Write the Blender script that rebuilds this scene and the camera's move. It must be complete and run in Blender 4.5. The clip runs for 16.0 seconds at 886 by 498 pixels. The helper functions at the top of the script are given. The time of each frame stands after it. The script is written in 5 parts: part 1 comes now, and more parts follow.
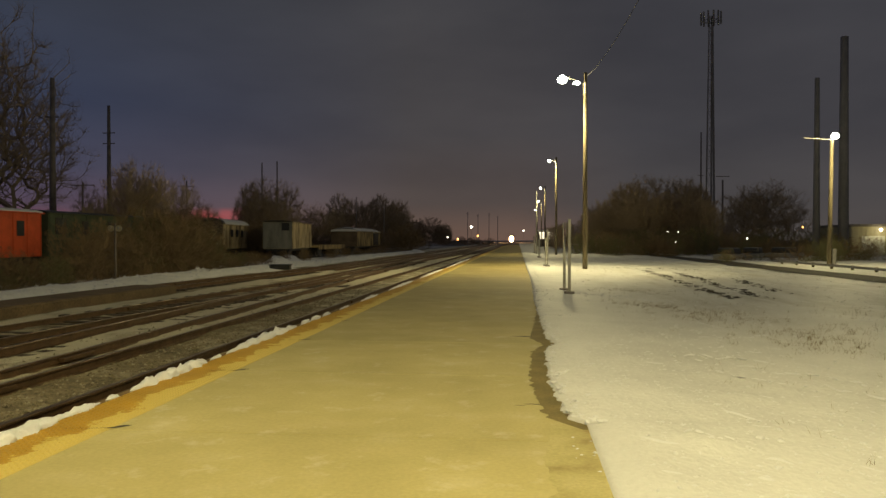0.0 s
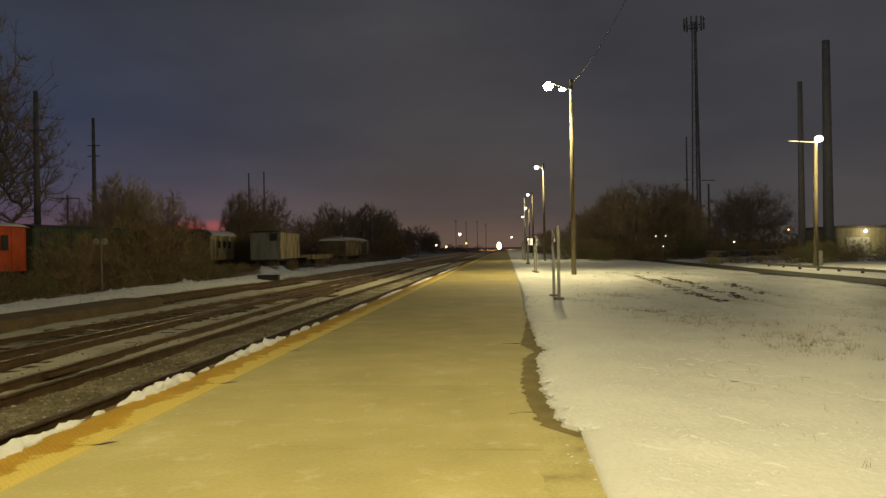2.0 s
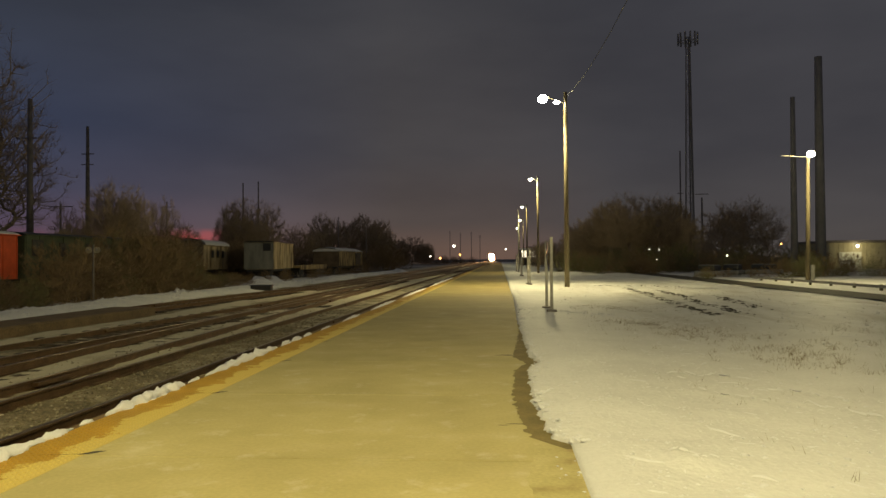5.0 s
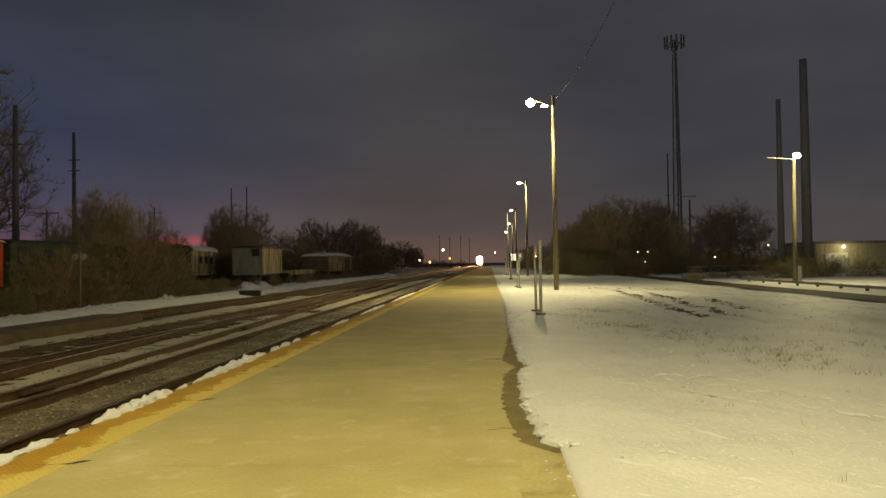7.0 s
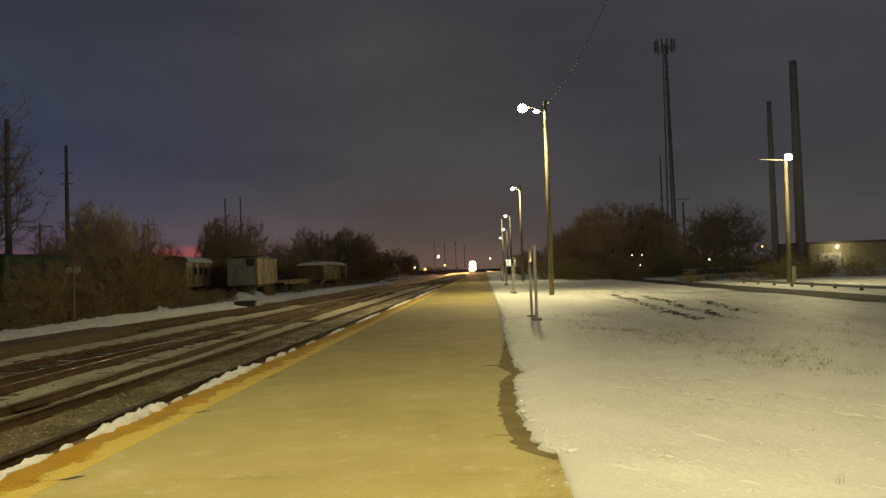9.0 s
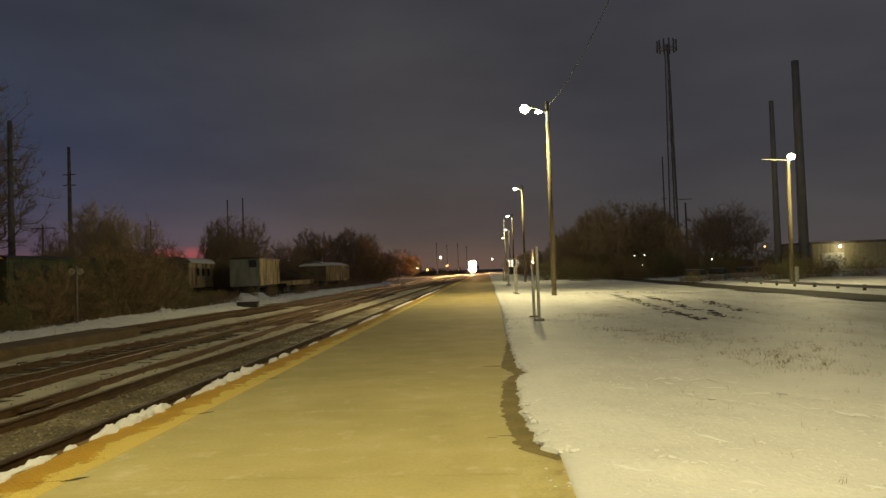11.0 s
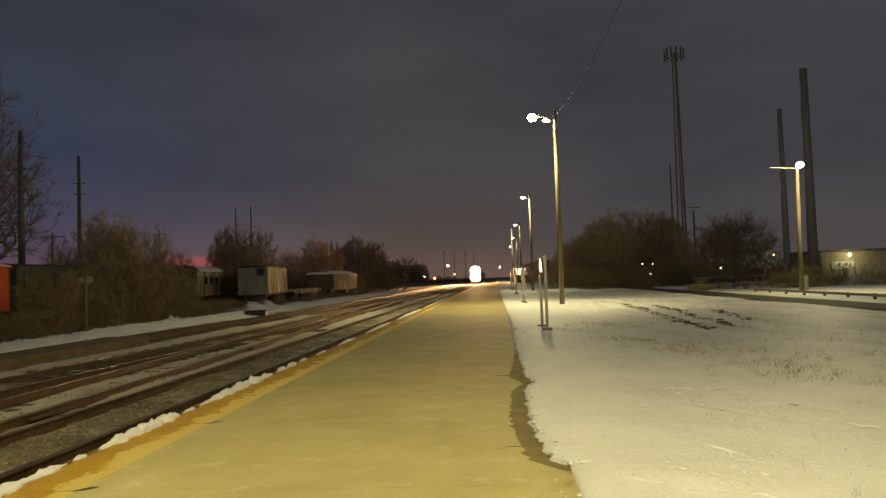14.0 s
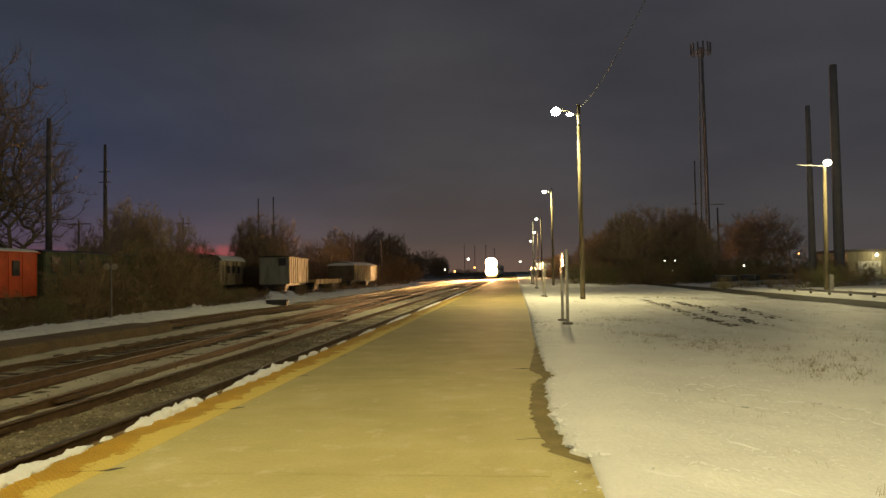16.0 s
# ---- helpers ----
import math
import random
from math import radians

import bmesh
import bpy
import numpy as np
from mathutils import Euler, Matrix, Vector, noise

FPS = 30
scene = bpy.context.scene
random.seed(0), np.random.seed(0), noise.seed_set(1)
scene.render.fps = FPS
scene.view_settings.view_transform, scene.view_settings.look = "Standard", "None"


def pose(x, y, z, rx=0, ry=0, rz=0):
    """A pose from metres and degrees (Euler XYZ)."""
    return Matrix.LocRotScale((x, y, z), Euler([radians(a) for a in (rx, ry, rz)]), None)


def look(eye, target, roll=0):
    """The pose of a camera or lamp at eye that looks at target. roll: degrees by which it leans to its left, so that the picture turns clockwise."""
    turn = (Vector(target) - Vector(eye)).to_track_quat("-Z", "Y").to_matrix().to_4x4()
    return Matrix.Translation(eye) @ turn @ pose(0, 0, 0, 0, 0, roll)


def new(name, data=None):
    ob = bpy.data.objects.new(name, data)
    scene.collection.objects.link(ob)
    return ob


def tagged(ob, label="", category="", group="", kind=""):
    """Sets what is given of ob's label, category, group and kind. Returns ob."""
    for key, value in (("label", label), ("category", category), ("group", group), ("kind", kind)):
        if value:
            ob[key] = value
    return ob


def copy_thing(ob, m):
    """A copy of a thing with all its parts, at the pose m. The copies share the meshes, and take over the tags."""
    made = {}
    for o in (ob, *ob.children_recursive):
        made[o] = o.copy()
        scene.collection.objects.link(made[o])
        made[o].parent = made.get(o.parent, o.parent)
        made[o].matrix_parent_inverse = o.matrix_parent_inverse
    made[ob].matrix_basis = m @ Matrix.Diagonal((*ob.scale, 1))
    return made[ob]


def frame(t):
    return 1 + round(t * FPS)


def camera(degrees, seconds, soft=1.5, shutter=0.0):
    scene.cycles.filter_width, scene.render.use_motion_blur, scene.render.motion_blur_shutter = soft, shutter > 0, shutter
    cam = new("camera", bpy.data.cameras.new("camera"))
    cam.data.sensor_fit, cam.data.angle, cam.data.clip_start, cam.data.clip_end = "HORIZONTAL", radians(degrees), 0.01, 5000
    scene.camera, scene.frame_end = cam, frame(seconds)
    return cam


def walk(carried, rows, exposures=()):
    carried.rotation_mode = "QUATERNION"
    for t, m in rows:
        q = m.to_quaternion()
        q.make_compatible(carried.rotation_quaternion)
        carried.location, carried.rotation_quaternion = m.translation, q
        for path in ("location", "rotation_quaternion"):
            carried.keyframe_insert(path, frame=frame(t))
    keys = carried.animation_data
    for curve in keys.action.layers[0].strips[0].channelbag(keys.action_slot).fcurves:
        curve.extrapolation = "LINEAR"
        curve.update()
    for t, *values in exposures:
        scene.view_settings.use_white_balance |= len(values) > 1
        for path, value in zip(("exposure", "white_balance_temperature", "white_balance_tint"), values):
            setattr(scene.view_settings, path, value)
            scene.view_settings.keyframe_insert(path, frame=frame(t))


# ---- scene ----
cam = camera(62.0, 16.0)
PATH = [
    (0, (0.008, -0.007, 1.722), (-0.193, 1.982, 1.698), -0.0),
    (0.5, (0.017, 0.006, 1.727), (-0.185, 1.996, 1.711), -0.3),
    (1, (0.002, 0.016, 1.734), (-0.188, 2.007, 1.729), -0.5),
    (1.5, (0.0, 0.043, 1.73), (-0.179, 2.035, 1.738), -0.7),
    (2, (-0.009, 0.058, 1.722), (-0.179, 2.051, 1.719), -0.9),
    (2.5, (-0.02, 0.062, 1.72), (-0.19, 2.055, 1.713), -0.8),
    (3, (0.01, 0.056, 1.717), (-0.157, 2.049, 1.73), -0.8),
    (3.5, (0.011, 0.043, 1.712), (-0.153, 2.036, 1.73), -0.6),
    (4, (0.014, 0.061, 1.71), (-0.146, 2.055, 1.731), -0.5),
    (6.5, (0.025, 0.049, 1.721), (-0.11, 2.044, 1.757), -0.7),
    (7, (0.033, 0.065, 1.722), (-0.092, 2.061, 1.76), -0.9),
    (7.5, (0.036, 0.057, 1.724), (-0.082, 2.053, 1.764), -1.1),
    (8, (0.043, 0.053, 1.729), (-0.071, 2.049, 1.773), -1.3),
    (8.5, (0.051, 0.058, 1.732), (-0.065, 2.054, 1.782), -1.6),
    (9, (0.048, 0.077, 1.73), (-0.063, 2.073, 1.786), -1.9),
    (11.5, (0.046, 0.057, 1.735), (-0.076, 2.052, 1.793), -2.1),
    (12, (0.046, 0.044, 1.737), (-0.088, 2.039, 1.795), -2.4),
    (12.5, (0.039, 0.058, 1.738), (-0.095, 2.053, 1.795), -2.4),
    (13, (0.036, 0.052, 1.742), (-0.096, 2.047, 1.807), -2.2),
    (13.5, (0.032, 0.049, 1.746), (-0.099, 2.043, 1.82), -2.0),
    (14, (0.03, 0.063, 1.75), (-0.106, 2.057, 1.831), -2.0),
    (14.5, (0.014, 0.042, 1.748), (-0.146, 2.034, 1.831), -1.9),
    (15, (-0.004, 0.04, 1.738), (-0.174, 2.031, 1.822), -1.5),
    (15.5, (-0.002, 0.038, 1.731), (-0.19, 2.028, 1.807), -1.3),
    (16, (0.005, 0.041, 1.726), (-0.187, 2.031, 1.79), -1.0),
]
walk(cam, [(t, look(eye, target, roll)) for t, eye, target, roll in PATH])
scene.view_settings.exposure = 0.0

# ---- world: dusk sky, grey cloud with a blue gap and a red rim low over the sidings ----
world = bpy.data.worlds.new("dusk")
scene.world = world
world.use_nodes = True
wt = world.node_tree
wt.nodes.clear()


def wnode(kind):
    return wt.nodes.new(kind)


def ramp_of(nt, fac, stops):
    r = nt.nodes.new("ShaderNodeValToRGB")
    while len(r.color_ramp.elements) < len(stops):
        r.color_ramp.elements.new(0.5)
    for e, (p, c) in zip(r.color_ramp.elements, stops):
        e.position, e.color = p, (*c, 1) if len(c) == 3 else c
    nt.links.new(fac, r.inputs[0])
    return r.outputs[0]


def mix_of(nt, fac, a, b, kind="MIX"):
    """A colour mix; each input is a number, a colour or a socket."""
    m = nt.nodes.new("ShaderNodeMix")
    m.data_type, m.blend_type = "RGBA", kind
    for sock, v in ((m.inputs[0], fac), (m.inputs[6], a), (m.inputs[7], b)):
        if isinstance(v, (int, float)):
            sock.default_value = v
        elif isinstance(v, tuple):
            sock.default_value = (*v, 1)
        else:
            nt.links.new(v, sock)
    return m.outputs[2]


def build_sky():
    tc = wnode("ShaderNodeTexCoord")
    sep = wnode("ShaderNodeSeparateXYZ")
    wt.links.new(tc.outputs["Generated"], sep.inputs[0])
    # elevation: sine of the height angle, 0 at the horizon
    high = ramp_of(wt, sep.outputs[2], [(0.0, (0.150, 0.092, 0.068)), (0.05, (0.092, 0.072, 0.065)), (0.14, (0.062, 0.057, 0.060)), (0.4, (0.047, 0.048, 0.055)), (1.0, (0.042, 0.046, 0.053))])
    west = ramp_of(wt, sep.outputs[2], [(0.0, (0.105, 0.060, 0.085)), (0.030, (0.098, 0.060, 0.090)), (0.055, (0.080, 0.060, 0.098)), (0.09, (0.050, 0.052, 0.092)), (0.17, (0.033, 0.044, 0.084)), (0.30, (0.035, 0.042, 0.062)), (1.0, (0.036, 0.041, 0.054))])
    east = ramp_of(wt, sep.outputs[2], [(0.0, (0.078, 0.067, 0.062)), (0.05, (0.067, 0.061, 0.062)), (0.14, (0.055, 0.053, 0.059)), (0.4, (0.045, 0.046, 0.055)), (1.0, (0.043, 0.046, 0.052))])
    right = wnode("ShaderNodeMapRange")
    right.inputs[1].default_value, right.inputs[2].default_value = 0.0, 0.16
    wt.links.new(sep.outputs[0], right.inputs[0])
    high = mix_of(wt, right.outputs[0], high, east)
    side = wnode("ShaderNodeMapRange")
    side.inputs[1].default_value, side.inputs[2].default_value = -0.14, -0.62
    wt.links.new(sep.outputs[0], side.inputs[0])
    col = mix_of(wt, side.outputs[0], high, west)
    # broken red cloud rim just over the horizon
    rim = ramp_of(wt, sep.outputs[2], [(0.0, (1, 1, 1)), (0.029, (1, 1, 1)), (0.042, (0, 0, 0))])
    rn = wnode("ShaderNodeTexNoise")
    rn.inputs["Scale"].default_value, rn.inputs["Detail"].default_value = 16.0, 4.0
    wt.links.new(tc.outputs["Generated"], rn.inputs[0])
    broken = ramp_of(wt, rn.outputs[0], [(0.38, (0, 0, 0)), (0.52, (1, 1, 1))])
    west_x = wnode("ShaderNodeMath")
    west_x.operation, west_x.inputs[1].default_value = "MULTIPLY", -1.0
    wt.links.new(sep.outputs[0], west_x.inputs[0])
    band = ramp_of(wt, west_x.outputs[0], [(0.33, (0, 0, 0)), (0.355, (1, 1, 1)), (0.405, (1, 1, 1)), (0.43, (0.15,) * 3), (0.6, (0.12,) * 3)])
    red = mix_of(wt, 1.0, mix_of(wt, 1.0, rim, broken, "MULTIPLY"), band, "MULTIPLY")
    col = mix_of(wt, red, col, (0.50, 0.075, 0.075))
    # cloud structure at two scales
    ns = wnode("ShaderNodeTexNoise")
    ns.inputs["Scale"].default_value, ns.inputs["Detail"].default_value = 3.0, 7.0
    mp = wnode("ShaderNodeMapping")
    mp.inputs["Scale"].default_value = (1.0, 1.0, 3.2)
    wt.links.new(tc.outputs["Generated"], mp.inputs[0])
    wt.links.new(mp.outputs[0], ns.inputs[0])
    cl = ramp_of(wt, ns.outputs[0], [(0.3, (0.82, 0.82, 0.84)), (0.7, (1.15, 1.14, 1.12))])
    col = mix_of(wt, 1.0, col, cl, "MULTIPLY")
    bg = wnode("ShaderNodeBackground")
    wt.links.new(col, bg.inputs[0])
    bg.inputs[1].default_value = 1.0
    out = wnode("ShaderNodeOutputWorld")
    wt.links.new(bg.outputs[0], out.inputs[0])


build_sky()

# ---- the lamps' light: warm-white luminaires on the poles along the platform ----
LAMP = (1.0, 0.85, 0.41)
POLES = [(2.9, 0.3), (3.98, 44.2), (4.6, 89.0), (5.0, 136.0), (5.85, 183.0), (6.2, 234.0)]
ARMS = [2.6, 1.3, 0.8, 0.8, 0.8, 0.8]     # reach of each luminaire arm


def lamp_light(name, x, y, z, watts, colour=LAMP, size=0.2):
    d = bpy.data.lights.new(name, "POINT")
    d.energy, d.color, d.shadow_soft_size = watts, colour, size
    ob = new(name, d)
    ob.matrix_world = pose(x, y, z)
    return ob


def lamp_beam(x, y, z, watts, cone, blend, swing=0.0):
    """The downward share of a luminaire's light, inside its cut-off angle; swing tips it away from the pole."""
    d = bpy.data.lights.new("lamp_beam", "SPOT")
    d.energy, d.color, d.spot_size, d.spot_blend, d.shadow_soft_size = watts, LAMP, radians(cone), blend, 0.2
    new("lamp_beam", d).matrix_world = pose(x, y, z, 0, swing)


for (px, py), arm, stray, wide, narrow in zip(POLES, ARMS, (6700, 1000, 1300, 250, 250, 250), (0, 3200, 1300, 1000, 1500, 1500), (300, 3300, 500, 0, 0, 0)):
    px -= arm + 0.04
    lamp_light("lamp_light", px, py, 10.72, stray)
    if wide:
        lamp_beam(px, py, 10.71, wide, 168, 0.5, 34)
    if narrow:
        lamp_beam(px, py, 10.70, narrow, 132, 0.7, 8 if wide else 0)
lamp_light("lamp_light", 22.6, 52.4, 8.6, 2900)

# ---- materials ----


def material(name, base, rough=0.8, metal=0.0, scale=6.0, vary=0.25, bump=0.3, stops=None, fine=40.0, emit=None, power=0.0, island=False, stretch=(1, 1, 1), dist=0.02, spec=0.5):
    """base colour varied by noise at two scales, with relief; stops: own colour ramp over the coarse noise."""
    m = bpy.data.materials.new(name)
    m.use_nodes = True
    nt = m.node_tree
    b = nt.nodes["Principled BSDF"]
    tc = nt.nodes.new("ShaderNodeTexCoord")
    mp = nt.nodes.new("ShaderNodeMapping")
    mp.inputs["Scale"].default_value = stretch
    geo = nt.nodes.new("ShaderNodeNewGeometry")
    nt.links.new(geo.outputs["Position"] if not emit and name.startswith("w_") else tc.outputs["Object"], mp.inputs[0])
    n1, n2 = nt.nodes.new("ShaderNodeTexNoise"), nt.nodes.new("ShaderNodeTexNoise")
    n1.inputs["Scale"].default_value, n1.inputs["Detail"].default_value = scale, 6
    n2.inputs["Scale"].default_value, n2.inputs["Detail"].default_value = fine, 4
    nt.links.new(mp.outputs[0], n1.inputs[0])
    nt.links.new(mp.outputs[0], n2.inputs[0])
    if not stops:
        lo, hi = tuple(c * (1 - vary) for c in base), tuple(min(1, c * (1 + vary)) for c in base)
        stops = [(0.3, lo), (0.7, hi)]
    col = ramp_of(nt, n1.outputs[0], stops)
    grain = ramp_of(nt, n2.outputs[0], [(0.3, (1 - vary * 0.8,) * 3), (0.7, (1 + vary * 0.5,) * 3)])
    col = mix_of(nt, 1.0, col, grain, "MULTIPLY")
    if island:
        oi = nt.nodes.new("ShaderNodeObjectInfo")
        tone = ramp_of(nt, oi.outputs["Random"], [(0, (0.82,) * 3), (1, (1.12,) * 3)])
        col = mix_of(nt, 1.0, col, tone, "MULTIPLY")
    nt.links.new(col, b.inputs["Base Color"])
    b.inputs["Roughness"].default_value, b.inputs["Metallic"].default_value = rough, metal
    b.inputs["Specular IOR Level"].default_value = spec
    if bump:
        bp = nt.nodes.new("ShaderNodeBump")
        bp.inputs["Strength"].default_value, bp.inputs["Distance"].default_value = bump, dist
        nt.links.new(n2.outputs[0], bp.inputs["Height"])
        nt.links.new(bp.outputs[0], b.inputs["Normal"])
    if emit:
        b.inputs["Emission Color"].default_value, b.inputs["Emission Strength"].default_value = (*emit, 1), power
    return m


M = {}
M["concrete"] = material("w_concrete", (0.43, 0.37, 0.185), 0.75, scale=1.3, fine=26, vary=0.10, bump=0.12, stops=[(0.30, (0.43, 0.37, 0.16)), (0.55, (0.48, 0.415, 0.185)), (0.66, (0.505, 0.44, 0.215)), (0.76, (0.59, 0.53, 0.32))])
M["damp_concrete"] = material("w_damp_concrete", (0.38, 0.31, 0.125), 0.8, scale=2.2, fine=30, vary=0.16, bump=0.15, stops=[(0.30, (0.26, 0.20, 0.075)), (0.40, (0.40, 0.335, 0.14)), (0.50, (0.45, 0.39, 0.17)), (0.62, (0.49, 0.43, 0.20))])
M["wet_concrete"] = material("w_wet_concrete", (0.20, 0.155, 0.058), 0.85, scale=2.2, fine=30, vary=0.25, bump=0.15)
M["joint"] = material("joint_filler", (0.06, 0.05, 0.035), 0.9)
M["snow"] = material("w_snow", (0.69, 0.685, 0.665), 0.6, scale=0.7, fine=17, vary=0.07, bump=0.5, dist=0.035)
M["bank_snow"] = material("w_bank_snow", (0.84, 0.82, 0.76), 0.6, scale=0.9, fine=9, vary=0.10, bump=0.8, dist=0.08)
M["snow_clump"] = material("w_snow_clump", (0.74, 0.74, 0.75), 0.6, scale=3, fine=30, vary=0.05, bump=0.5)
M["earth"] = material("w_earth", (0.05, 0.045, 0.035), 0.95, scale=0.05, fine=2.0, vary=0.4, bump=0.6, stops=[(0.35, (0.035, 0.030, 0.022)), (0.50, (0.06, 0.05, 0.04)), (0.56, (0.42, 0.42, 0.42)), (0.7, (0.65, 0.65, 0.65))])
M["stone"] = material("w_stone", (0.14, 0.125, 0.105), 0.95, scale=6, fine=30, vary=0.5, bump=0.2, stops=[(0.35, (0.11, 0.088, 0.052)), (0.52, (0.22, 0.182, 0.112)), (0.66, (0.38, 0.345, 0.26))])
M["rail"] = material("rail_steel", (0.125, 0.074, 0.036), 0.55, 0.6, scale=4, vary=0.3, bump=0.15)
M["rail_head"] = material("rail_head_steel", (0.18, 0.135, 0.10), 0.40, 0.8, scale=5, vary=0.15, bump=0.05)
M["tie"] = material("tie_wood", (0.062, 0.045, 0.027), 0.9, scale=5, vary=0.4, bump=0.5, island=True)
M["pole_wood"] = material("pole_wood", (0.16, 0.13, 0.075), 0.85, scale=2, fine=20, vary=0.3, bump=0.5, stretch=(6, 6, 0.6))
M["steel"] = material("galvanised_steel", (0.34, 0.33, 0.30), 0.45, 0.8, scale=5, vary=0.2, bump=0.1)
M["dark_steel"] = material("weathered_steel", (0.20, 0.18, 0.17), 0.75, 0.3, scale=2, vary=0.3, bump=0.2)
# steel paled in its colour to stand for haze before distant poles and tower
M["hazed_steel"] = material("hazed_weathered_steel", (0.22, 0.22, 0.225), 0.8, 0.0, scale=1.2, vary=0.15, bump=0.1)
M["sign"] = material("sign_sheet", (0.30, 0.30, 0.29), 0.24, 0.9, scale=4, vary=0.1, bump=0.03)
M["wire"] = material("cable", (0.10, 0.10, 0.09), 0.85, vary=0.1)
M["lamp_glow"] = material("lamp_glow", (0.8, 0.8, 0.7), 0.3, bump=0, emit=(1.0, 0.93, 0.66), power=40)
M["far_white"] = material("far_lamp_white", (0.8, 0.8, 0.7), 0.3, bump=0, emit=(1.0, 0.9, 0.7), power=7)
M["far_amber"] = material("far_lamp_amber", (0.8, 0.5, 0.2), 0.3, bump=0, emit=(1.0, 0.42, 0.10), power=7)
M["headlight"] = material("headlight_glow", (0.9, 0.85, 0.7), 0.3, bump=0, emit=(1.0, 0.52, 0.20), power=1700)
M["bark"] = material("bark", (0.30, 0.24, 0.17), 0.95, scale=3, vary=0.3, bump=0.4)
M["twig"] = material("twig", (0.43, 0.335, 0.225), 0.95, scale=1, vary=0.35, bump=0)
M["brush"] = material("brush_twig", (0.235, 0.165, 0.088), 0.95, scale=0.6, vary=0.4, bump=0)
M["brush_green"] = material("brush_green", (0.18, 0.172, 0.078), 0.95, scale=0.6, vary=0.4, bump=0)
M["grass"] = material("dead_grass", (0.20, 0.15, 0.07), 0.9, scale=3, vary=0.3, bump=0)
M["car_red"] = material("caboose_red", (0.58, 0.085, 0.022), 0.7, scale=1.5, vary=0.2, bump=0.2)
M["car_green"] = material("caboose_green", (0.06, 0.078, 0.045), 0.75, scale=1.5, vary=0.3, bump=0.2)
M["car_grey"] = material("boxcar_grey", (0.20, 0.20, 0.17), 0.75, scale=1.2, vary=0.3, bump=0.25, stretch=(1, 1, 0.3), stops=[(0.3, (0.11, 0.11, 0.09)), (0.5, (0.21, 0.21, 0.18)), (0.7, (0.28, 0.27, 0.23))])
M["car_tan"] = material("boxcar_tan", (0.34, 0.25, 0.11), 0.75, scale=1.4, vary=0.3, bump=0.25, stretch=(1, 1, 0.3), stops=[(0.38, (0.09, 0.06, 0.03)), (0.5, (0.30, 0.22, 0.10)), (0.64, (0.46, 0.35, 0.16))])
# patchy tan siding, lightened in its colour for the headlights' light on it
M["car_lit_tan"] = material("boxcar_lit_tan", (0.5, 0.4, 0.22), 0.7, scale=1.1, vary=0.25, bump=0.25, stretch=(1, 1, 0.4), stops=[(0.36, (0.16, 0.11, 0.055)), (0.47, (0.46, 0.36, 0.20)), (0.64, (0.66, 0.54, 0.32))])
M["car_brown"] = material("boxcar_brown", (0.12, 0.085, 0.05), 0.8, scale=1.2, vary=0.35, bump=0.25)
M["black"] = material("black_paint", (0.02, 0.02, 0.02), 0.6, vary=0.3)
M["glass"] = material("dark_glass", (0.015, 0.017, 0.02), 0.5, vary=0.1, bump=0)
M["loco"] = material("loco_paint", (0.30, 0.31, 0.33), 0.4, 0.2, scale=1, vary=0.1, bump=0.05)
M["loco_blue"] = material("loco_blue", (0.03, 0.06, 0.16), 0.4, scale=1, vary=0.1, bump=0.05)
M["wall_cream"] = material("metal_siding", (0.42, 0.38, 0.26), 0.7, scale=1.5, vary=0.12, bump=0.1)
M["brick_dark"] = material("dark_building", (0.06, 0.05, 0.045), 0.85, scale=0.7, vary=0.3)
M["slab"] = material("w_old_slab", (0.13, 0.088, 0.042), 0.85, scale=1.0, fine=14, vary=0.35, bump=0.3)
M["slab_side"] = material("w_old_slab_side", (0.17, 0.112, 0.055), 0.85, scale=1.5, fine=14, vary=0.35, bump=0.3)
M["asphalt"] = material("w_asphalt", (0.048, 0.040, 0.027), 0.85, scale=0.5, fine=8, vary=0.4, bump=0.4)
M["mud"] = material("w_mud", (0.05, 0.04, 0.028), 0.85, scale=2, fine=14, vary=0.35, bump=0.6)
M["window_glow"] = material("lit_window", (0.6, 0.6, 0.5), 0.4, bump=0, emit=(1.0, 0.88, 0.62), power=1.8)
M["car_paint"] = material("car_paint", (0.22, 0.22, 0.21), 0.35, scale=2, vary=0.25, bump=0.05)
M["paint_white"] = material("white_paint", (0.7, 0.7, 0.66), 0.5, scale=2, vary=0.1, bump=0.05)



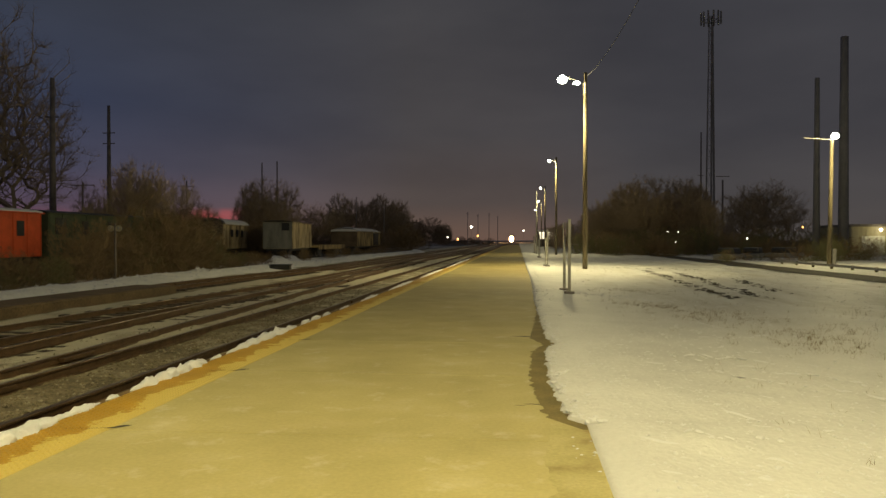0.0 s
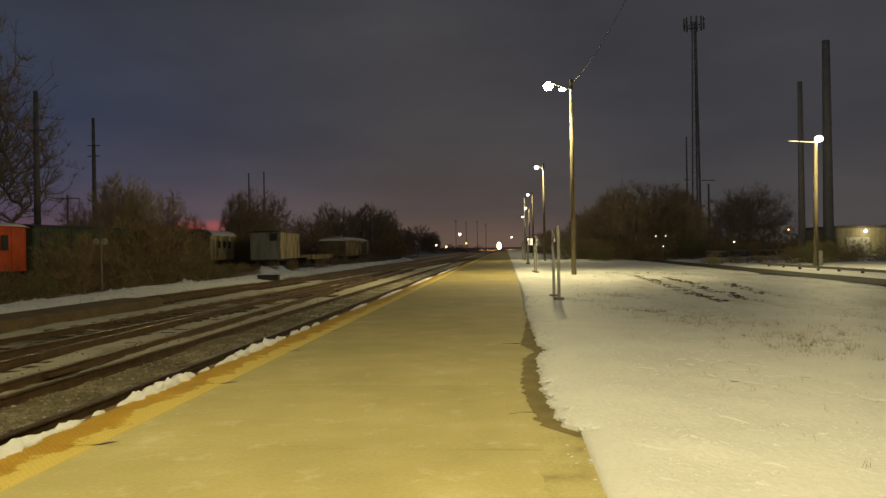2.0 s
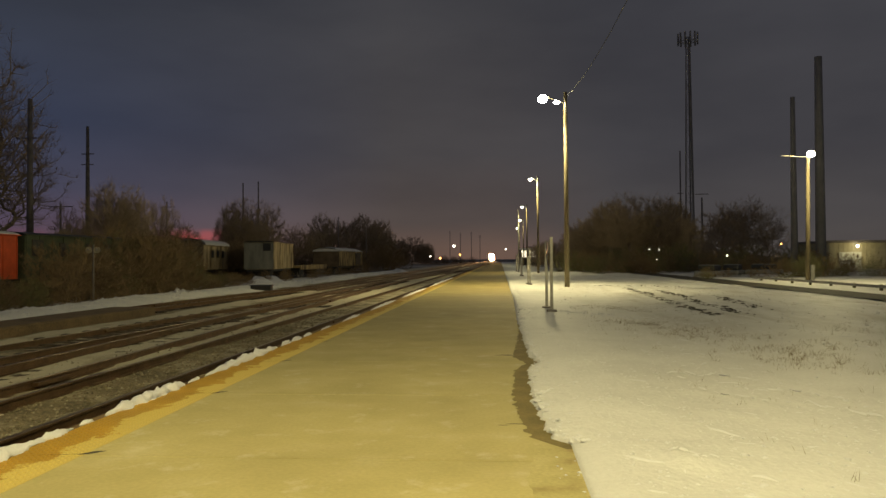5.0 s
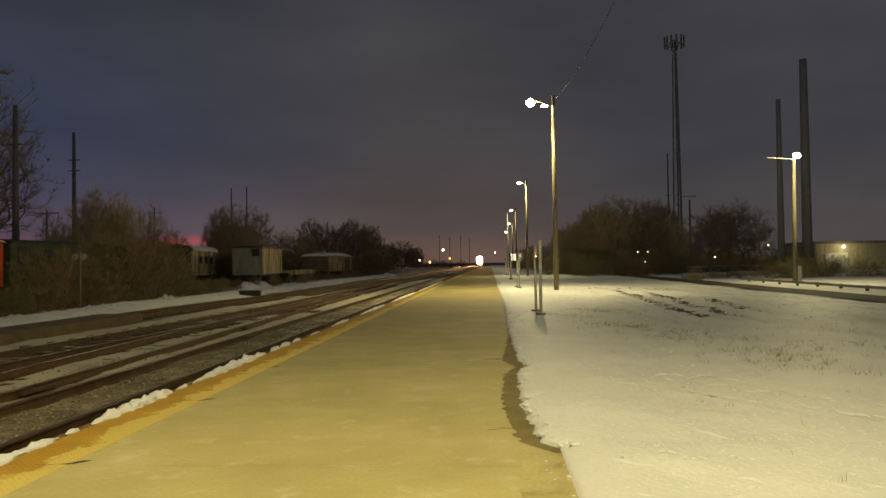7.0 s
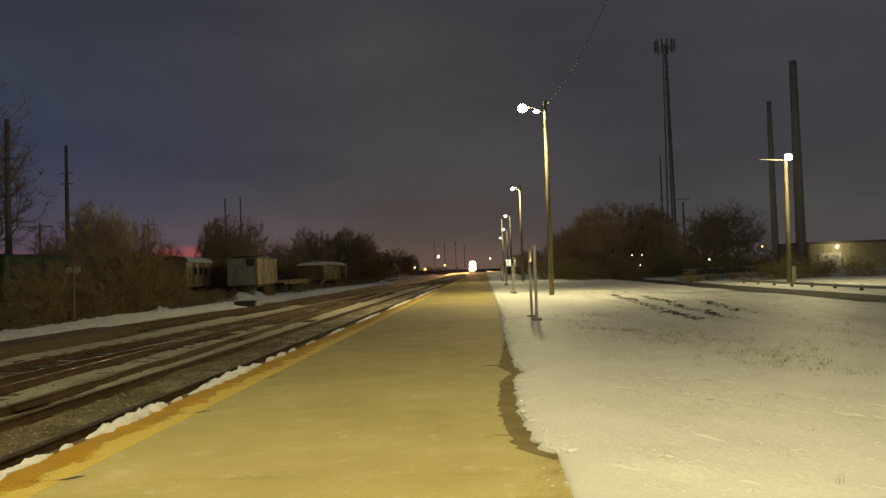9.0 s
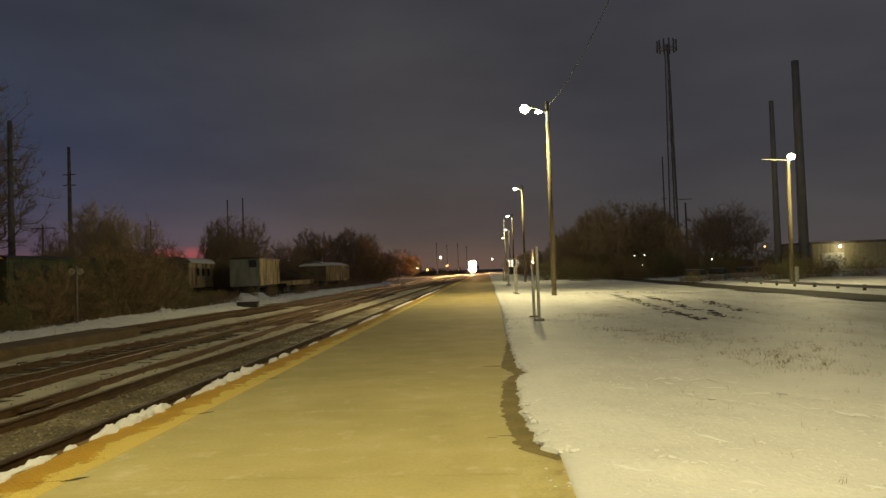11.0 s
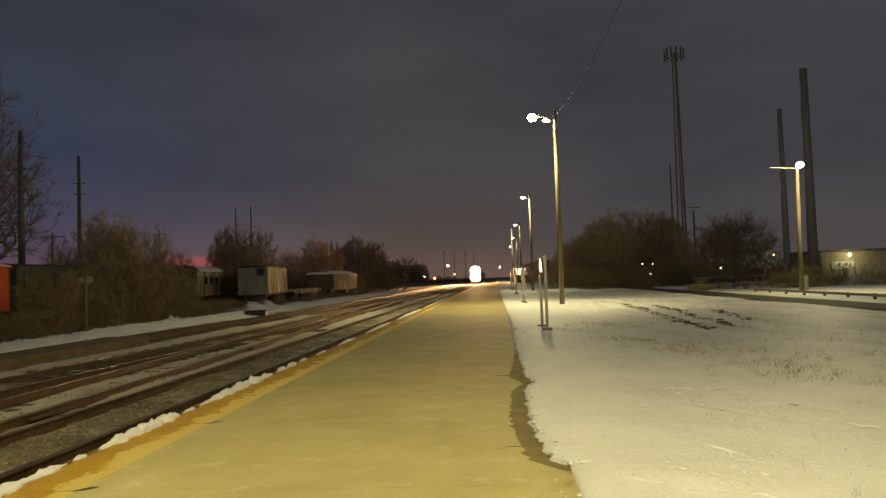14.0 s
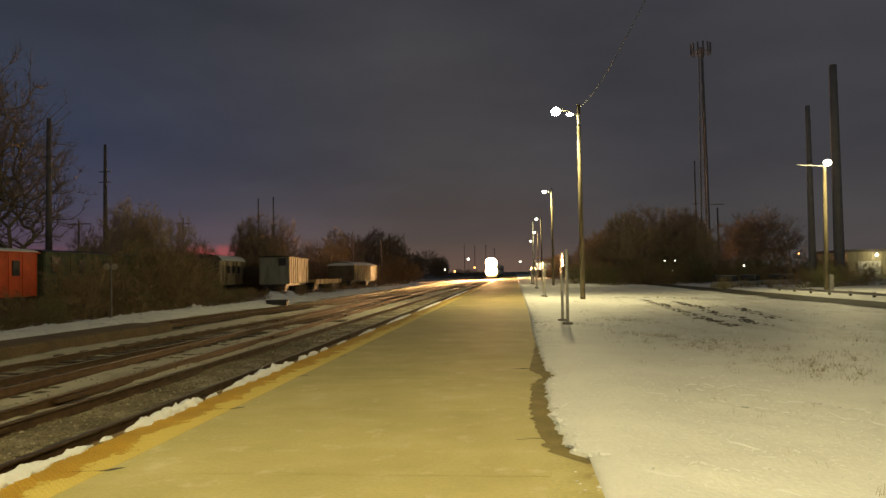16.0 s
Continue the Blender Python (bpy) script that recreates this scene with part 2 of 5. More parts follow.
def snowy_ballast():
    """Crushed stone whose thin snow cover lies in bands between the rails and grows with distance."""
    m = material("w_ballast", (0.15, 0.13, 0.11), 0.95, scale=1.0, fine=15, vary=0.55, bump=1.0, dist=0.07, stops=[(0.32, (0.135, 0.108, 0.062)), (0.5, (0.215, 0.176, 0.105)), (0.66, (0.33, 0.285, 0.19))])
    nt = m.node_tree
    b = nt.nodes["Principled BSDF"]
    old = b.inputs["Base Color"].links[0].from_socket
    geo, sep = nt.nodes.new("ShaderNodeNewGeometry"), nt.nodes.new("ShaderNodeSeparateXYZ")
    nt.links.new(geo.outputs["Position"], sep.inputs[0])
    across, ahead = nt.nodes.new("ShaderNodeMapRange"), nt.nodes.new("ShaderNodeMapRange")
    for n, lo, hi, src in ((across, -21, -4, 0), (ahead, 5, 75, 1)):
        n.inputs[1].default_value, n.inputs[2].default_value = lo, hi
        nt.links.new(sep.outputs[src], n.inputs[0])
    # bands across the line: bank, strip by the slab, track two, gap, track one, kerb
    band = ramp_of(nt, across.outputs[0], [(0.0, (0.7,) * 3), (0.24, (0.7,) * 3), (0.30, (0.30,) * 3), (0.445, (0.30,) * 3), (0.46, (0.75,) * 3), (0.52, (0.62,) * 3), (0.56, (0.42,) * 3), (0.62, (0.42,) * 3), (0.68, (0.73,) * 3), (0.80, (0.64,) * 3), (0.845, (0.38,) * 3), (0.90, (0.49,) * 3), (0.955, (0.38,) * 3), (1.0, (0.5,) * 3)])
    more = ramp_of(nt, ahead.outputs[0], [(0.0, (0.0,) * 3), (0.25, (0.13,) * 3), (1.0, (0.22,) * 3)])
    total = mix_of(nt, 1.0, band, more, "ADD")
    ns = nt.nodes.new("ShaderNodeTexNoise")
    ns.inputs["Scale"].default_value, ns.inputs["Detail"].default_value, ns.inputs["Roughness"].default_value = 1.15, 8, 0.64
    mp = nt.nodes.new("ShaderNodeMapping")
    mp.inputs["Scale"].default_value = (1.3, 0.55, 1)
    nt.links.new(geo.outputs["Position"], mp.inputs[0])
    nt.links.new(mp.outputs[0], ns.inputs[0])
    s = mix_of(nt, 1.0, total, ns.outputs[0], "ADD")
    cover = nt.nodes.new("ShaderNodeMath")
    cover.operation = "SUBTRACT"
    cover.inputs[1].default_value = 1.03
    nt.links.new(s, cover.inputs[0])
    gain = nt.nodes.new("ShaderNodeMapRange")
    gain.inputs[1].default_value, gain.inputs[2].default_value, gain.inputs[4].default_value = 0.0, 0.24, 0.92
    nt.links.new(cover.outputs[0], gain.inputs[0])
    nt.links.new(mix_of(nt, gain.outputs[0], old, (0.57, 0.52, 0.39)), b.inputs["Base Color"])
    return m


def dirty_snow():
    """Thin, driven-over snow: earth and dead grass show through in long patches away from the platform's near end."""
    m = M["snow"]
    nt = m.node_tree
    b = nt.nodes["Principled BSDF"]
    old = b.inputs["Base Color"].links[0].from_socket
    geo, sep = nt.nodes.new("ShaderNodeNewGeometry"), nt.nodes.new("ShaderNodeSeparateXYZ")
    nt.links.new(geo.outputs["Position"], sep.inputs[0])
    mp, ns = nt.nodes.new("ShaderNodeMapping"), nt.nodes.new("ShaderNodeTexNoise")
    mp.inputs["Scale"].default_value, mp.inputs["Rotation"].default_value = (1.5, 0.30, 1), (0, 0, 0.35)
    ns.inputs["Scale"].default_value, ns.inputs["Detail"].default_value, ns.inputs["Roughness"].default_value = 0.55, 9, 0.68
    nt.links.new(geo.outputs["Position"], mp.inputs[0])
    nt.links.new(mp.outputs[0], ns.inputs[0])
    thin = ramp_of(nt, ns.outputs[0], [(0.46, (0, 0, 0)), (0.70, (0.45,) * 3)])
    off = nt.nodes.new("ShaderNodeMapRange")
    off.inputs[1].default_value, off.inputs[2].default_value = 2.2, 4.5
    nt.links.new(sep.outputs[0], off.inputs[0])
    far = nt.nodes.new("ShaderNodeMapRange")
    far.inputs[1].default_value, far.inputs[2].default_value = 12.0, 22.0
    nt.links.new(sep.outputs[1], far.inputs[0])
    mask = mix_of(nt, 1.0, mix_of(nt, 1.0, thin, off.outputs[0], "MULTIPLY"), far.outputs[0], "MULTIPLY")
    nt.links.new(mix_of(nt, mask, old, (0.27, 0.225, 0.14)), b.inputs["Base Color"])


dirty_snow()
M["ballast"] = snowy_ballast()


def salted_concrete():
    """Dry slab with pale dried salt smears over its mottling."""
    m = M["concrete"]
    nt = m.node_tree
    b = nt.nodes["Principled BSDF"]
    old = b.inputs["Base Color"].links[0].from_socket
    geo, ns = nt.nodes.new("ShaderNodeNewGeometry"), nt.nodes.new("ShaderNodeTexNoise")
    ns.inputs["Scale"].default_value, ns.inputs["Detail"].default_value, ns.inputs["Roughness"].default_value = 2.4, 10, 0.72
    nt.links.new(geo.outputs["Position"], ns.inputs[0])
    smear = ramp_of(nt, ns.outputs[0], [(0.56, (0, 0, 0)), (0.68, (0.55,) * 3)])
    col = mix_of(nt, smear, old, (0.62, 0.57, 0.40))
    n3 = nt.nodes.new("ShaderNodeTexNoise")
    n3.inputs["Scale"].default_value, n3.inputs["Detail"].default_value = 0.35, 5
    nt.links.new(geo.outputs["Position"], n3.inputs[0])
    cloud = ramp_of(nt, n3.outputs[0], [(0.3, (0.86, 0.85, 0.82)), (0.7, (1.1, 1.1, 1.1))])
    col = mix_of(nt, 1.0, col, cloud, "MULTIPLY")
    # slabs turn darker and browner farther along the platform
    sep, far_part = nt.nodes.new("ShaderNodeSeparateXYZ"), nt.nodes.new("ShaderNodeMapRange")
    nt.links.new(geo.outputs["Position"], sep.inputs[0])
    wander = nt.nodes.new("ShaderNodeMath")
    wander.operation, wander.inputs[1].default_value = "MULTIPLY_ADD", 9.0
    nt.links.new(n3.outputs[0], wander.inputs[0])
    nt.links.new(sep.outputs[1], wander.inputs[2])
    far_part.inputs[1].default_value, far_part.inputs[2].default_value = 15.0, 30.0
    nt.links.new(wander.outputs[0], far_part.inputs[0])
    browned = mix_of(nt, 1.0, col, (0.78, 0.725, 0.62), "MULTIPLY")
    nt.links.new(mix_of(nt, far_part.outputs[0], col, browned), b.inputs["Base Color"])


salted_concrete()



def worn_strip():
    """Warning strip: orange-yellow and wet outside, pale and frosted towards the slab, with a ragged border."""
    m = material("w_tactile_yellow", (0.43, 0.25, 0.02), 0.6, scale=1.7, fine=24, vary=0.12, bump=0.15)
    nt = m.node_tree
    b = nt.nodes["Principled BSDF"]
    old = b.inputs["Base Color"].links[0].from_socket
    geo, sep = nt.nodes.new("ShaderNodeNewGeometry"), nt.nodes.new("ShaderNodeSeparateXYZ")
    nt.links.new(geo.outputs["Position"], sep.inputs[0])
    ns = nt.nodes.new("ShaderNodeTexNoise")
    ns.inputs["Scale"].default_value, ns.inputs["Detail"].default_value, ns.inputs["Roughness"].default_value = 2.6, 8, 0.65
    nt.links.new(geo.outputs["Position"], ns.inputs[0])
    push = nt.nodes.new("ShaderNodeMath")
    push.operation, push.inputs[1].default_value = "MULTIPLY_ADD", 1.1
    nt.links.new(ns.outputs[0], push.inputs[0])
    nt.links.new(sep.outputs[0], push.inputs[2])
    mask = nt.nodes.new("ShaderNodeMapRange")
    mask.inputs[1].default_value, mask.inputs[2].default_value = -3.43, -3.38
    nt.links.new(push.outputs[0], mask.inputs[0])
    nt.links.new(mix_of(nt, mask.outputs[0], old, (0.62, 0.48, 0.12)), b.inputs["Base Color"])
    return m


M["tactile"] = worn_strip()

# ---- building blocks ----


def thing(name, label, category, m=None, group="", kind=""):
    ob = new(name)
    ob.matrix_world = m or Matrix()
    return tagged(ob, label, category, group, kind)


def link_mesh(name, me, mat, parent=None, label="", m=None):
    ob = new(name, me)
    if mat is not None:
        me.materials.append(mat)
    if parent is not None:
        ob.parent = parent
    if m is not None:
        ob.matrix_basis = m
    if label:
        ob["label"] = label
    return ob


def part(name, bm, mat, parent=None, label="", m=None, smooth=False):
    me = bpy.data.meshes.new(name)
    bm.to_mesh(me)
    bm.free()
    if smooth:
        me.shade_smooth()
    return link_mesh(name, me, mat, parent, label, m)


def box(bm, x0, x1, y0, y1, z0, z1, bevel=0.0):
    r = bmesh.ops.create_cube(bm, size=1.0, matrix=Matrix.LocRotScale(((x0 + x1) / 2, (y0 + y1) / 2, (z0 + z1) / 2), None, (x1 - x0, y1 - y0, z1 - z0)))
    if bevel:
        es = {e for v in r["verts"] for e in v.link_edges}
        bmesh.ops.bevel(bm, geom=list(es), offset=bevel, segments=2, affect="EDGES", profile=0.6)
    return bm


def boxed(*a, **k):
    return box(bmesh.new(), *a, **k)


def tube(bm, a, b, r0, r1=None, n=10, caps=True):
    a, b = Vector(a), Vector(b)
    d = b - a
    q = d.to_track_quat("Z", "Y")
    bmesh.ops.create_cone(bm, cap_ends=caps, segments=n, radius1=r0, radius2=r0 if r1 is None else r1, depth=d.length, matrix=Matrix.LocRotScale((a + b) / 2, q, None))
    return bm


def tubed(*a, **k):
    return tube(bmesh.new(), *a, **k)


def raw(name, verts, faces, mat, parent=None, label="", m=None, smooth=False):
    me = bpy.data.meshes.new(name)
    me.from_pydata([tuple(v) for v in verts], [], faces)
    me.update()
    if smooth:
        me.shade_smooth()
    return link_mesh(name, me, mat, parent, label, m)


def fbm(x, y, z=0.0):
    return noise.fractal(Vector((x, y, z)), 1.0, 2.0, 4)


def sheet(name, xs, ys, height, mat, kind="structure", label="", category="ground"):
    verts = [(x, y, height(x, y)) for y in ys for x in xs]
    nx = len(xs)
    faces = [(j * nx + i, j * nx + i + 1, (j + 1) * nx + i + 1, (j + 1) * nx + i) for j in range(len(ys) - 1) for i in range(nx - 1)]
    ob = raw(name, verts, faces, mat, smooth=True)
    return tagged(ob, label, category, "", kind)


def stations(a, b, near, grow, first):
    """Positions from a to b, fine near 'near' and coarser away from it."""
    out, x = [a], a
    while x < b:
        x += first + grow * abs(x - near)
        out.append(min(x, b))
    return out

# ---- ground ----
EDGE_L, EDGE_R, STRIP = -4.36, 0.695, -3.70      # platform edges, inner line of the warning strip
RAIL_TOP = -0.20


def far_ground(x, y):
    return -0.62 + 0.15 * fbm(x * 0.02, y * 0.02)


sheet("ground", [-3000, -800, -300] + list(range(-120, 121, 12)) + [300, 800, 3000], [-400, -60] + list(range(-20, 300, 12)) + [400, 700, 1500, 4000], far_ground, M["earth"], label="dark winter ground with thin patchy snow", category="ground")


WHEEL_MARKS = [((2.1, 10.76), (2.9, 10.52)), ((2.38, 9.42), (3.13, 8.7)), ((3.39, 9.9), (4.2, 9.3)), ((3.52, 9.12), (4.6, 7.4)), ((1.38, 6.33), (1.69, 6.12)), ((2.6, 10.9), (3.4, 10.3)), ((4.3, 9.2), (6.5, 7.6))]


def wheel_mark(x, y):
    h = 0.0
    for (ax, ay), (bx, by) in WHEEL_MARKS:
        l = math.hypot(bx - ax, by - ay)
        u, v = (bx - ax) / l, (by - ay) / l
        along, off = (x - ax) * u + (y - ay) * v, (y - ay) * u - (x - ax) * v
        if 0 < along < l and abs(off) < 0.5:
            k = 0.75 + 0.7 * fbm(along * 2.2, ay)
            h += max(0, k) * (0.06 * math.exp(-((off / 0.06) ** 2)) - 0.04 * math.exp(-(((off - 0.16) / 0.08) ** 2)))
    return h


MOUNDS = [(2.24, 9.33, 0.14, 0.05), (1.53, 6.22, 0.16, 0.05), (2.45, 8.17, 0.16, 0.06), (2.25, 8.35, 0.10, 0.03), (1.95, 9.3, 0.14, 0.04), (1.53, 6.04, 0.13, 0.05), (1.75, 6.1, 0.09, 0.03), (2.9, 7.4, 0.12, 0.03), (3.4, 9.0, 0.15, 0.03), (1.6, 10.4, 0.2, 0.05), (1.4, 11.8, 0.2, 0.05), (2.2, 12.6, 0.25, 0.05), (1.35, 8.8, 0.12, 0.03)]


def snow_height(x, y):
    if x < EDGE_R - 0.03:
        return 0.002
    dip = -0.10 * min(1, max(0, (x - 1.2) / 3.0)) - 0.06 * min(1, max(0, (x - 6) / 6))
    lump = 0.03 * fbm(x * 0.9, y * 0.9) + 0.05 * fbm(x * 0.18, y * 0.18, 3.0)
    if y < 40:
        c = noise.noise(Vector((x * 1.9, y * 1.9, 9.0)))
        lump += 0.035 * max(0.0, c - 0.18) - 0.03 * max(0.0, -c - 0.25)
        lump += 0.014 * fbm(x * 4.5, y * 4.5, 2.0)
        if y < 14:
            lump += sum(h * math.exp(-((x - mx) ** 2 + (y - my) ** 2) / (r * r)) for mx, my, r, h in MOUNDS)
    edge = min(1.0, max(0.0, (x - EDGE_R) / 0.25))
    rise = 0.03 + 0.04 * edge
    if 15.3 < x < 18.5:
        dip -= 0.14 * min(1, (x - 15.3) * 3, (18.5 - x) * 3)
    return rise + dip + lump * (0.12 + 0.88 * edge) + (wheel_mark(x, y) if y < 14 and x > 1.2 else 0.0)


sheet("snow_field", [EDGE_R - 0.045 + s for s in (0, 0.02, 0.06, 0.12, 0.2, 0.3, 0.4)] + stations(1.1, 60, 0.6, 0.022, 0.07), stations(-12, 420, 6, 0.018, 0.075), snow_height, M["snow"], label="trampled shallow snow cover beside the platform", category="snow")


def bed_height(x, y):
    h = -0.36 + 0.03 * fbm(x * 2.2, y * 2.2) + 0.05 * fbm(x * 0.35, y * 0.35, 5)
    return h - 0.1 * max(0, min(1, (-x - 17) / 3))


sheet("track_bed", stations(-21, EDGE_L - 0.06, -4.4, 0.012, 0.13), stations(-4, 420, 4, 0.022, 0.13), bed_height, M["ballast"], label="dark crushed stone ballast with patches of snow", category="ballast")


def bank_height(x, y):
    c = -18.6 + 1.2 * fbm(y * 0.06, 2.0)
    return -0.55 + 0.42 * math.exp(-(((x - c) / 2.4) ** 2)) + 0.10 * fbm(x * 0.8, y * 0.8, 8.0)


sheet("snow_bank", stations(-26, -15.0, -17, 0.03, 0.22), stations(4, 130, 20, 0.015, 0.3), bank_height, M["bank_snow"], label="low uneven snow bank beside the far siding", category="snow")

sheet("road", [15.6, 16.2, 16.9, 17.5, 18.2], stations(-10, 300, 10, 0.03, 1.5), lambda x, y: -0.115 + 0.03 * fbm(x, y * 0.5), M["asphalt"], label="dark bare lane crossing the snow", category="road")

# ---- platform ----
platform = thing("platform", "low concrete station platform with yellow warning strip", "platform", kind="structure")
part("core", boxed(EDGE_L + 0.02, EDGE_R - 0.02, -8.4, 330, -0.60, -0.03), M["joint"], platform)
slab_me = boxed(STRIP + 0.004, EDGE_R, 0, 2.985, -0.12, 0.0, bevel=0.008)
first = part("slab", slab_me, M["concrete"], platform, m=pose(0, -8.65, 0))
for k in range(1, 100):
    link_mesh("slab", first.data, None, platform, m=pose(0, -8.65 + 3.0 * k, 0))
part("edge_kerb", boxed(EDGE_L - 0.27, EDGE_L, -8.6, 320, -0.50, -0.07, bevel=0.015), M["slab_side"], platform)


def dome_tile():
    bm = boxed(EDGE_L + 0.002, STRIP - 0.002, 0, 0.996, -0.10, -0.002, bevel=0.004)
    for i in range(10):
        for j in range(16):
            bmesh.ops.create_cone(bm, cap_ends=True, segments=6, radius1=0.013, radius2=0.008, depth=0.007, matrix=Matrix.Translation((EDGE_L + 0.04 + i * 0.0645, 0.03 + j * 0.0623, 0.0012)))
    return bm


tile = part("tactile_tile", dome_tile(), M["tactile"], platform, m=pose(0, -8.65, 0))
plain = part("tactile_tile", boxed(EDGE_L + 0.002, STRIP - 0.002, 0, 0.996, -0.10, 0.0, bevel=0.004), M["tactile"], platform, m=pose(0, 30.35, 0))
for k in range(1, 39):
    link_mesh("tactile_tile", tile.data, None, platform, m=pose(0, -8.65 + k, 0))
for k in range(1, 200):
    link_mesh("tactile_tile", plain.data, None, platform, m=pose(0, 30.35 + k, 0))

THAW = [(3.0, 0.36), (5.7, 0.21), (6.7, 0.30), (8.5, 0.18), (9.4, 0.15), (11.4, 0.22), (12.2, 0.42), (13.0, 0.22), (18.0, 0.46), (24.0, 0.50)]
SNOWLINE = [(6.85, 0.71), (7.1, 0.50), (8.7, 0.40), (10.5, 0.42), (11.7, 0.46), (12.1, 0.66), (12.9, 0.52), (20.0, 0.49), (30.0, 0.59), (120.0, 0.60)]



def along(table, y):
    return float(np.interp(y, [a for a, _ in table], [b for _, b in table]))


# damp, thawed margin between the dry slab and the snow
def wet_margin():
    ys = np.arange(6.75, 23.0, 0.05)
    verts, faces = [], []
    for y in ys:
        inner = along(THAW, y) + 0.06 * abs(fbm(y * 2.4, 4.0)) + 0.05 * fbm(y * 6, 1.0) + 0.025 * fbm(y * 17, 3.0)
        if y < 7.25:
            inner = max(inner, 0.60 - 0.72 * (y - 6.75))
        for s in range(5):
            verts.append((inner + (EDGE_R - 0.01 - inner) * s / 4, y, 0.004))
    for j in range(len(ys) - 1):
        for s in range(4):
            a = j * 5 + s
            faces.append((a, a + 1, a + 6, a + 5))
    tagged(raw("wet_margin", verts, faces, M["wet_concrete"]), "damp thawed concrete along the snow edge", "wet concrete", kind="structure")


wet_margin()


def damp_patch():
    ys = np.arange(2.0, 6.9, 0.05)
    verts, faces = [], []
    for y in ys:
        inner = along(THAW, y) + 0.07 * fbm(y * 3.2, 9.0) + 0.035 * fbm(y * 11, 2.0) + 0.10 * max(0.0, fbm(y * 1.5, 3.0))
        for s in range(5):
            verts.append((inner + (EDGE_R - 0.01 - inner) * s / 4, y, 0.003))
    for j in range(len(ys) - 1):
        for s in range(4):
            a = j * 5 + s
            faces.append((a, a + 1, a + 6, a + 5))
    tagged(raw("damp_margin", verts, faces, M["damp_concrete"]), "slightly damp stained concrete beside the snow", "wet concrete", kind="structure")


damp_patch()


# ragged snow lying over the platform's margin
def snow_lip():
    verts, faces = [], []
    ys = [6.85 + 0.035 * i for i in range(700)] + [31.4 + 0.15 * i for i in range(560)]
    for y in ys:
        rag = (0.05 * fbm(y * 3.1, 7.0) + 0.06 * fbm(y * 9, 2.0) + 0.035 * fbm(y * 23, 5.0)) * min(1, (y - 6.8) * 2)
        inner = along(SNOWLINE, y) + rag
        w = EDGE_R + 0.30 - inner
        for s, z in ((0.0, 0.0), (0.03, 0.03), (0.10, 0.05), (0.3, 0.062), (0.6, 0.07), (1.0, 0.055)):
            verts.append((inner + w * s, y, 0.003 + z * (0.8 + 0.6 * fbm(s * 6, y * 5))))
    for j in range(len(ys) - 1):
        for s in range(5):
            a = j * 6 + s
            faces.append((a, a + 1, a + 7, a + 6))
    tagged(raw("snow_edge", verts, faces, M["snow"], smooth=True), "ragged thawing snow edge lying on the platform", "snow", kind="structure")


snow_lip()


# dark open ends of the slab joints
def joint_gap(x0, x1, y, skew, w):
    n = 14
    verts, faces = [], []
    for i in range(n + 1):
        t = i / n
        x = x0 + (x1 - x0) * t
        yy = y + skew * (x - x0) + 0.02 * fbm(x * 6, y)
        h = w * (1 - abs(2 * t - 1)) ** 0.5 * (0.6 + 0.8 * abs(fbm(x * 5, y * 2)))
        verts += [(x, yy - h, 0.0035), (x, yy + h, 0.0035)]
    faces = [(2 * i, 2 * i + 2, 2 * i + 3, 2 * i + 1) for i in range(n)]
    tagged(raw("joint_gap", verts, faces, M["joint"]), "dark open end of a platform joint", "joint", "platform joints", "structure")


for k in range(6):
    y = 6.36 + 3.0 * k
    joint_gap(STRIP - 0.05, STRIP + 0.15, y, 0.75, 0.05)
    joint_gap(STRIP - 0.42, STRIP, y - 0.03, 0.15, 0.007)
joint_gap(-0.12, 0.5, 13.22, 0.0, 0.07)
joint_gap(0.05, 0.55, 7.75, 0.0, 0.025)
joint_gap(-0.02, 0.10, 7.68, 0.0, 0.012)

# ---- snow clumps left along the platform's outer edge ----
def snow_clump(y0, y1, width, high, seed, x=EDGE_L - 0.04):
    n, k = max(8, min(90, int((y1 - y0) / 0.035))), 11
    verts, faces = [], []
    for j in range(n + 1):
        t = j / n
        env = max(0.02, math.sin(math.pi * min(1, max(0, t))) ** 0.45)
        lump = 0.75 + 0.45 * fbm(seed + t * (y1 - y0) * 4.0, seed * 1.7)
        for i in range(k):
            a = math.pi * i / (k - 1)
            r = env * lump * (1 + 0.45 * fbm(seed + t * (y1 - y0) * 7, i * 1.1) + 0.07 * fbm(seed + t * (y1 - y0) * 17, i * 2.3))
            drop = 0.07 * max(0.0, -math.cos(a))          # the outer flank lies on the lower kerb
            verts.append((x + math.cos(a) * width / 2 * r, y0 + (y1 - y0) * t, -0.004 - drop + math.sin(a) * high * r))
    for j in range(n):
        for i in range(k - 1):
            a = j * k + i
            faces.append((a, a + 1, a + k + 1, a + k))
    ob = raw("snow_clump", verts, faces, M["snow_clump"], smooth=True)
    tagged(ob, "white lumpy leftover snow on the platform edge", "snow clump", "snow along the platform edge")


for c in [(4.2, 7.4, 0.33, 0.10, 1), (7.5, 7.75, 0.14, 0.05, 2), (8.0, 10.1, 0.30, 0.12, 3), (10.2, 10.6, 0.13, 0.05, 13), (10.8, 14.4, 0.28, 0.11, 4), (14.7, 15.2, 0.22, 0.1, 5), (15.4, 16.1, 0.22, 0.10, 6), (16.4, 17.0, 0.2, 0.09, 7), (18, 19.0, 0.16, 0.06, 8), (20.5, 23, 0.2, 0.06, 9), (25, 31, 0.25, 0.07, 10), (33, 44, 0.3, 0.08, 11), (46, 70, 0.35, 0.08, 12)]:
    snow_clump(*c)


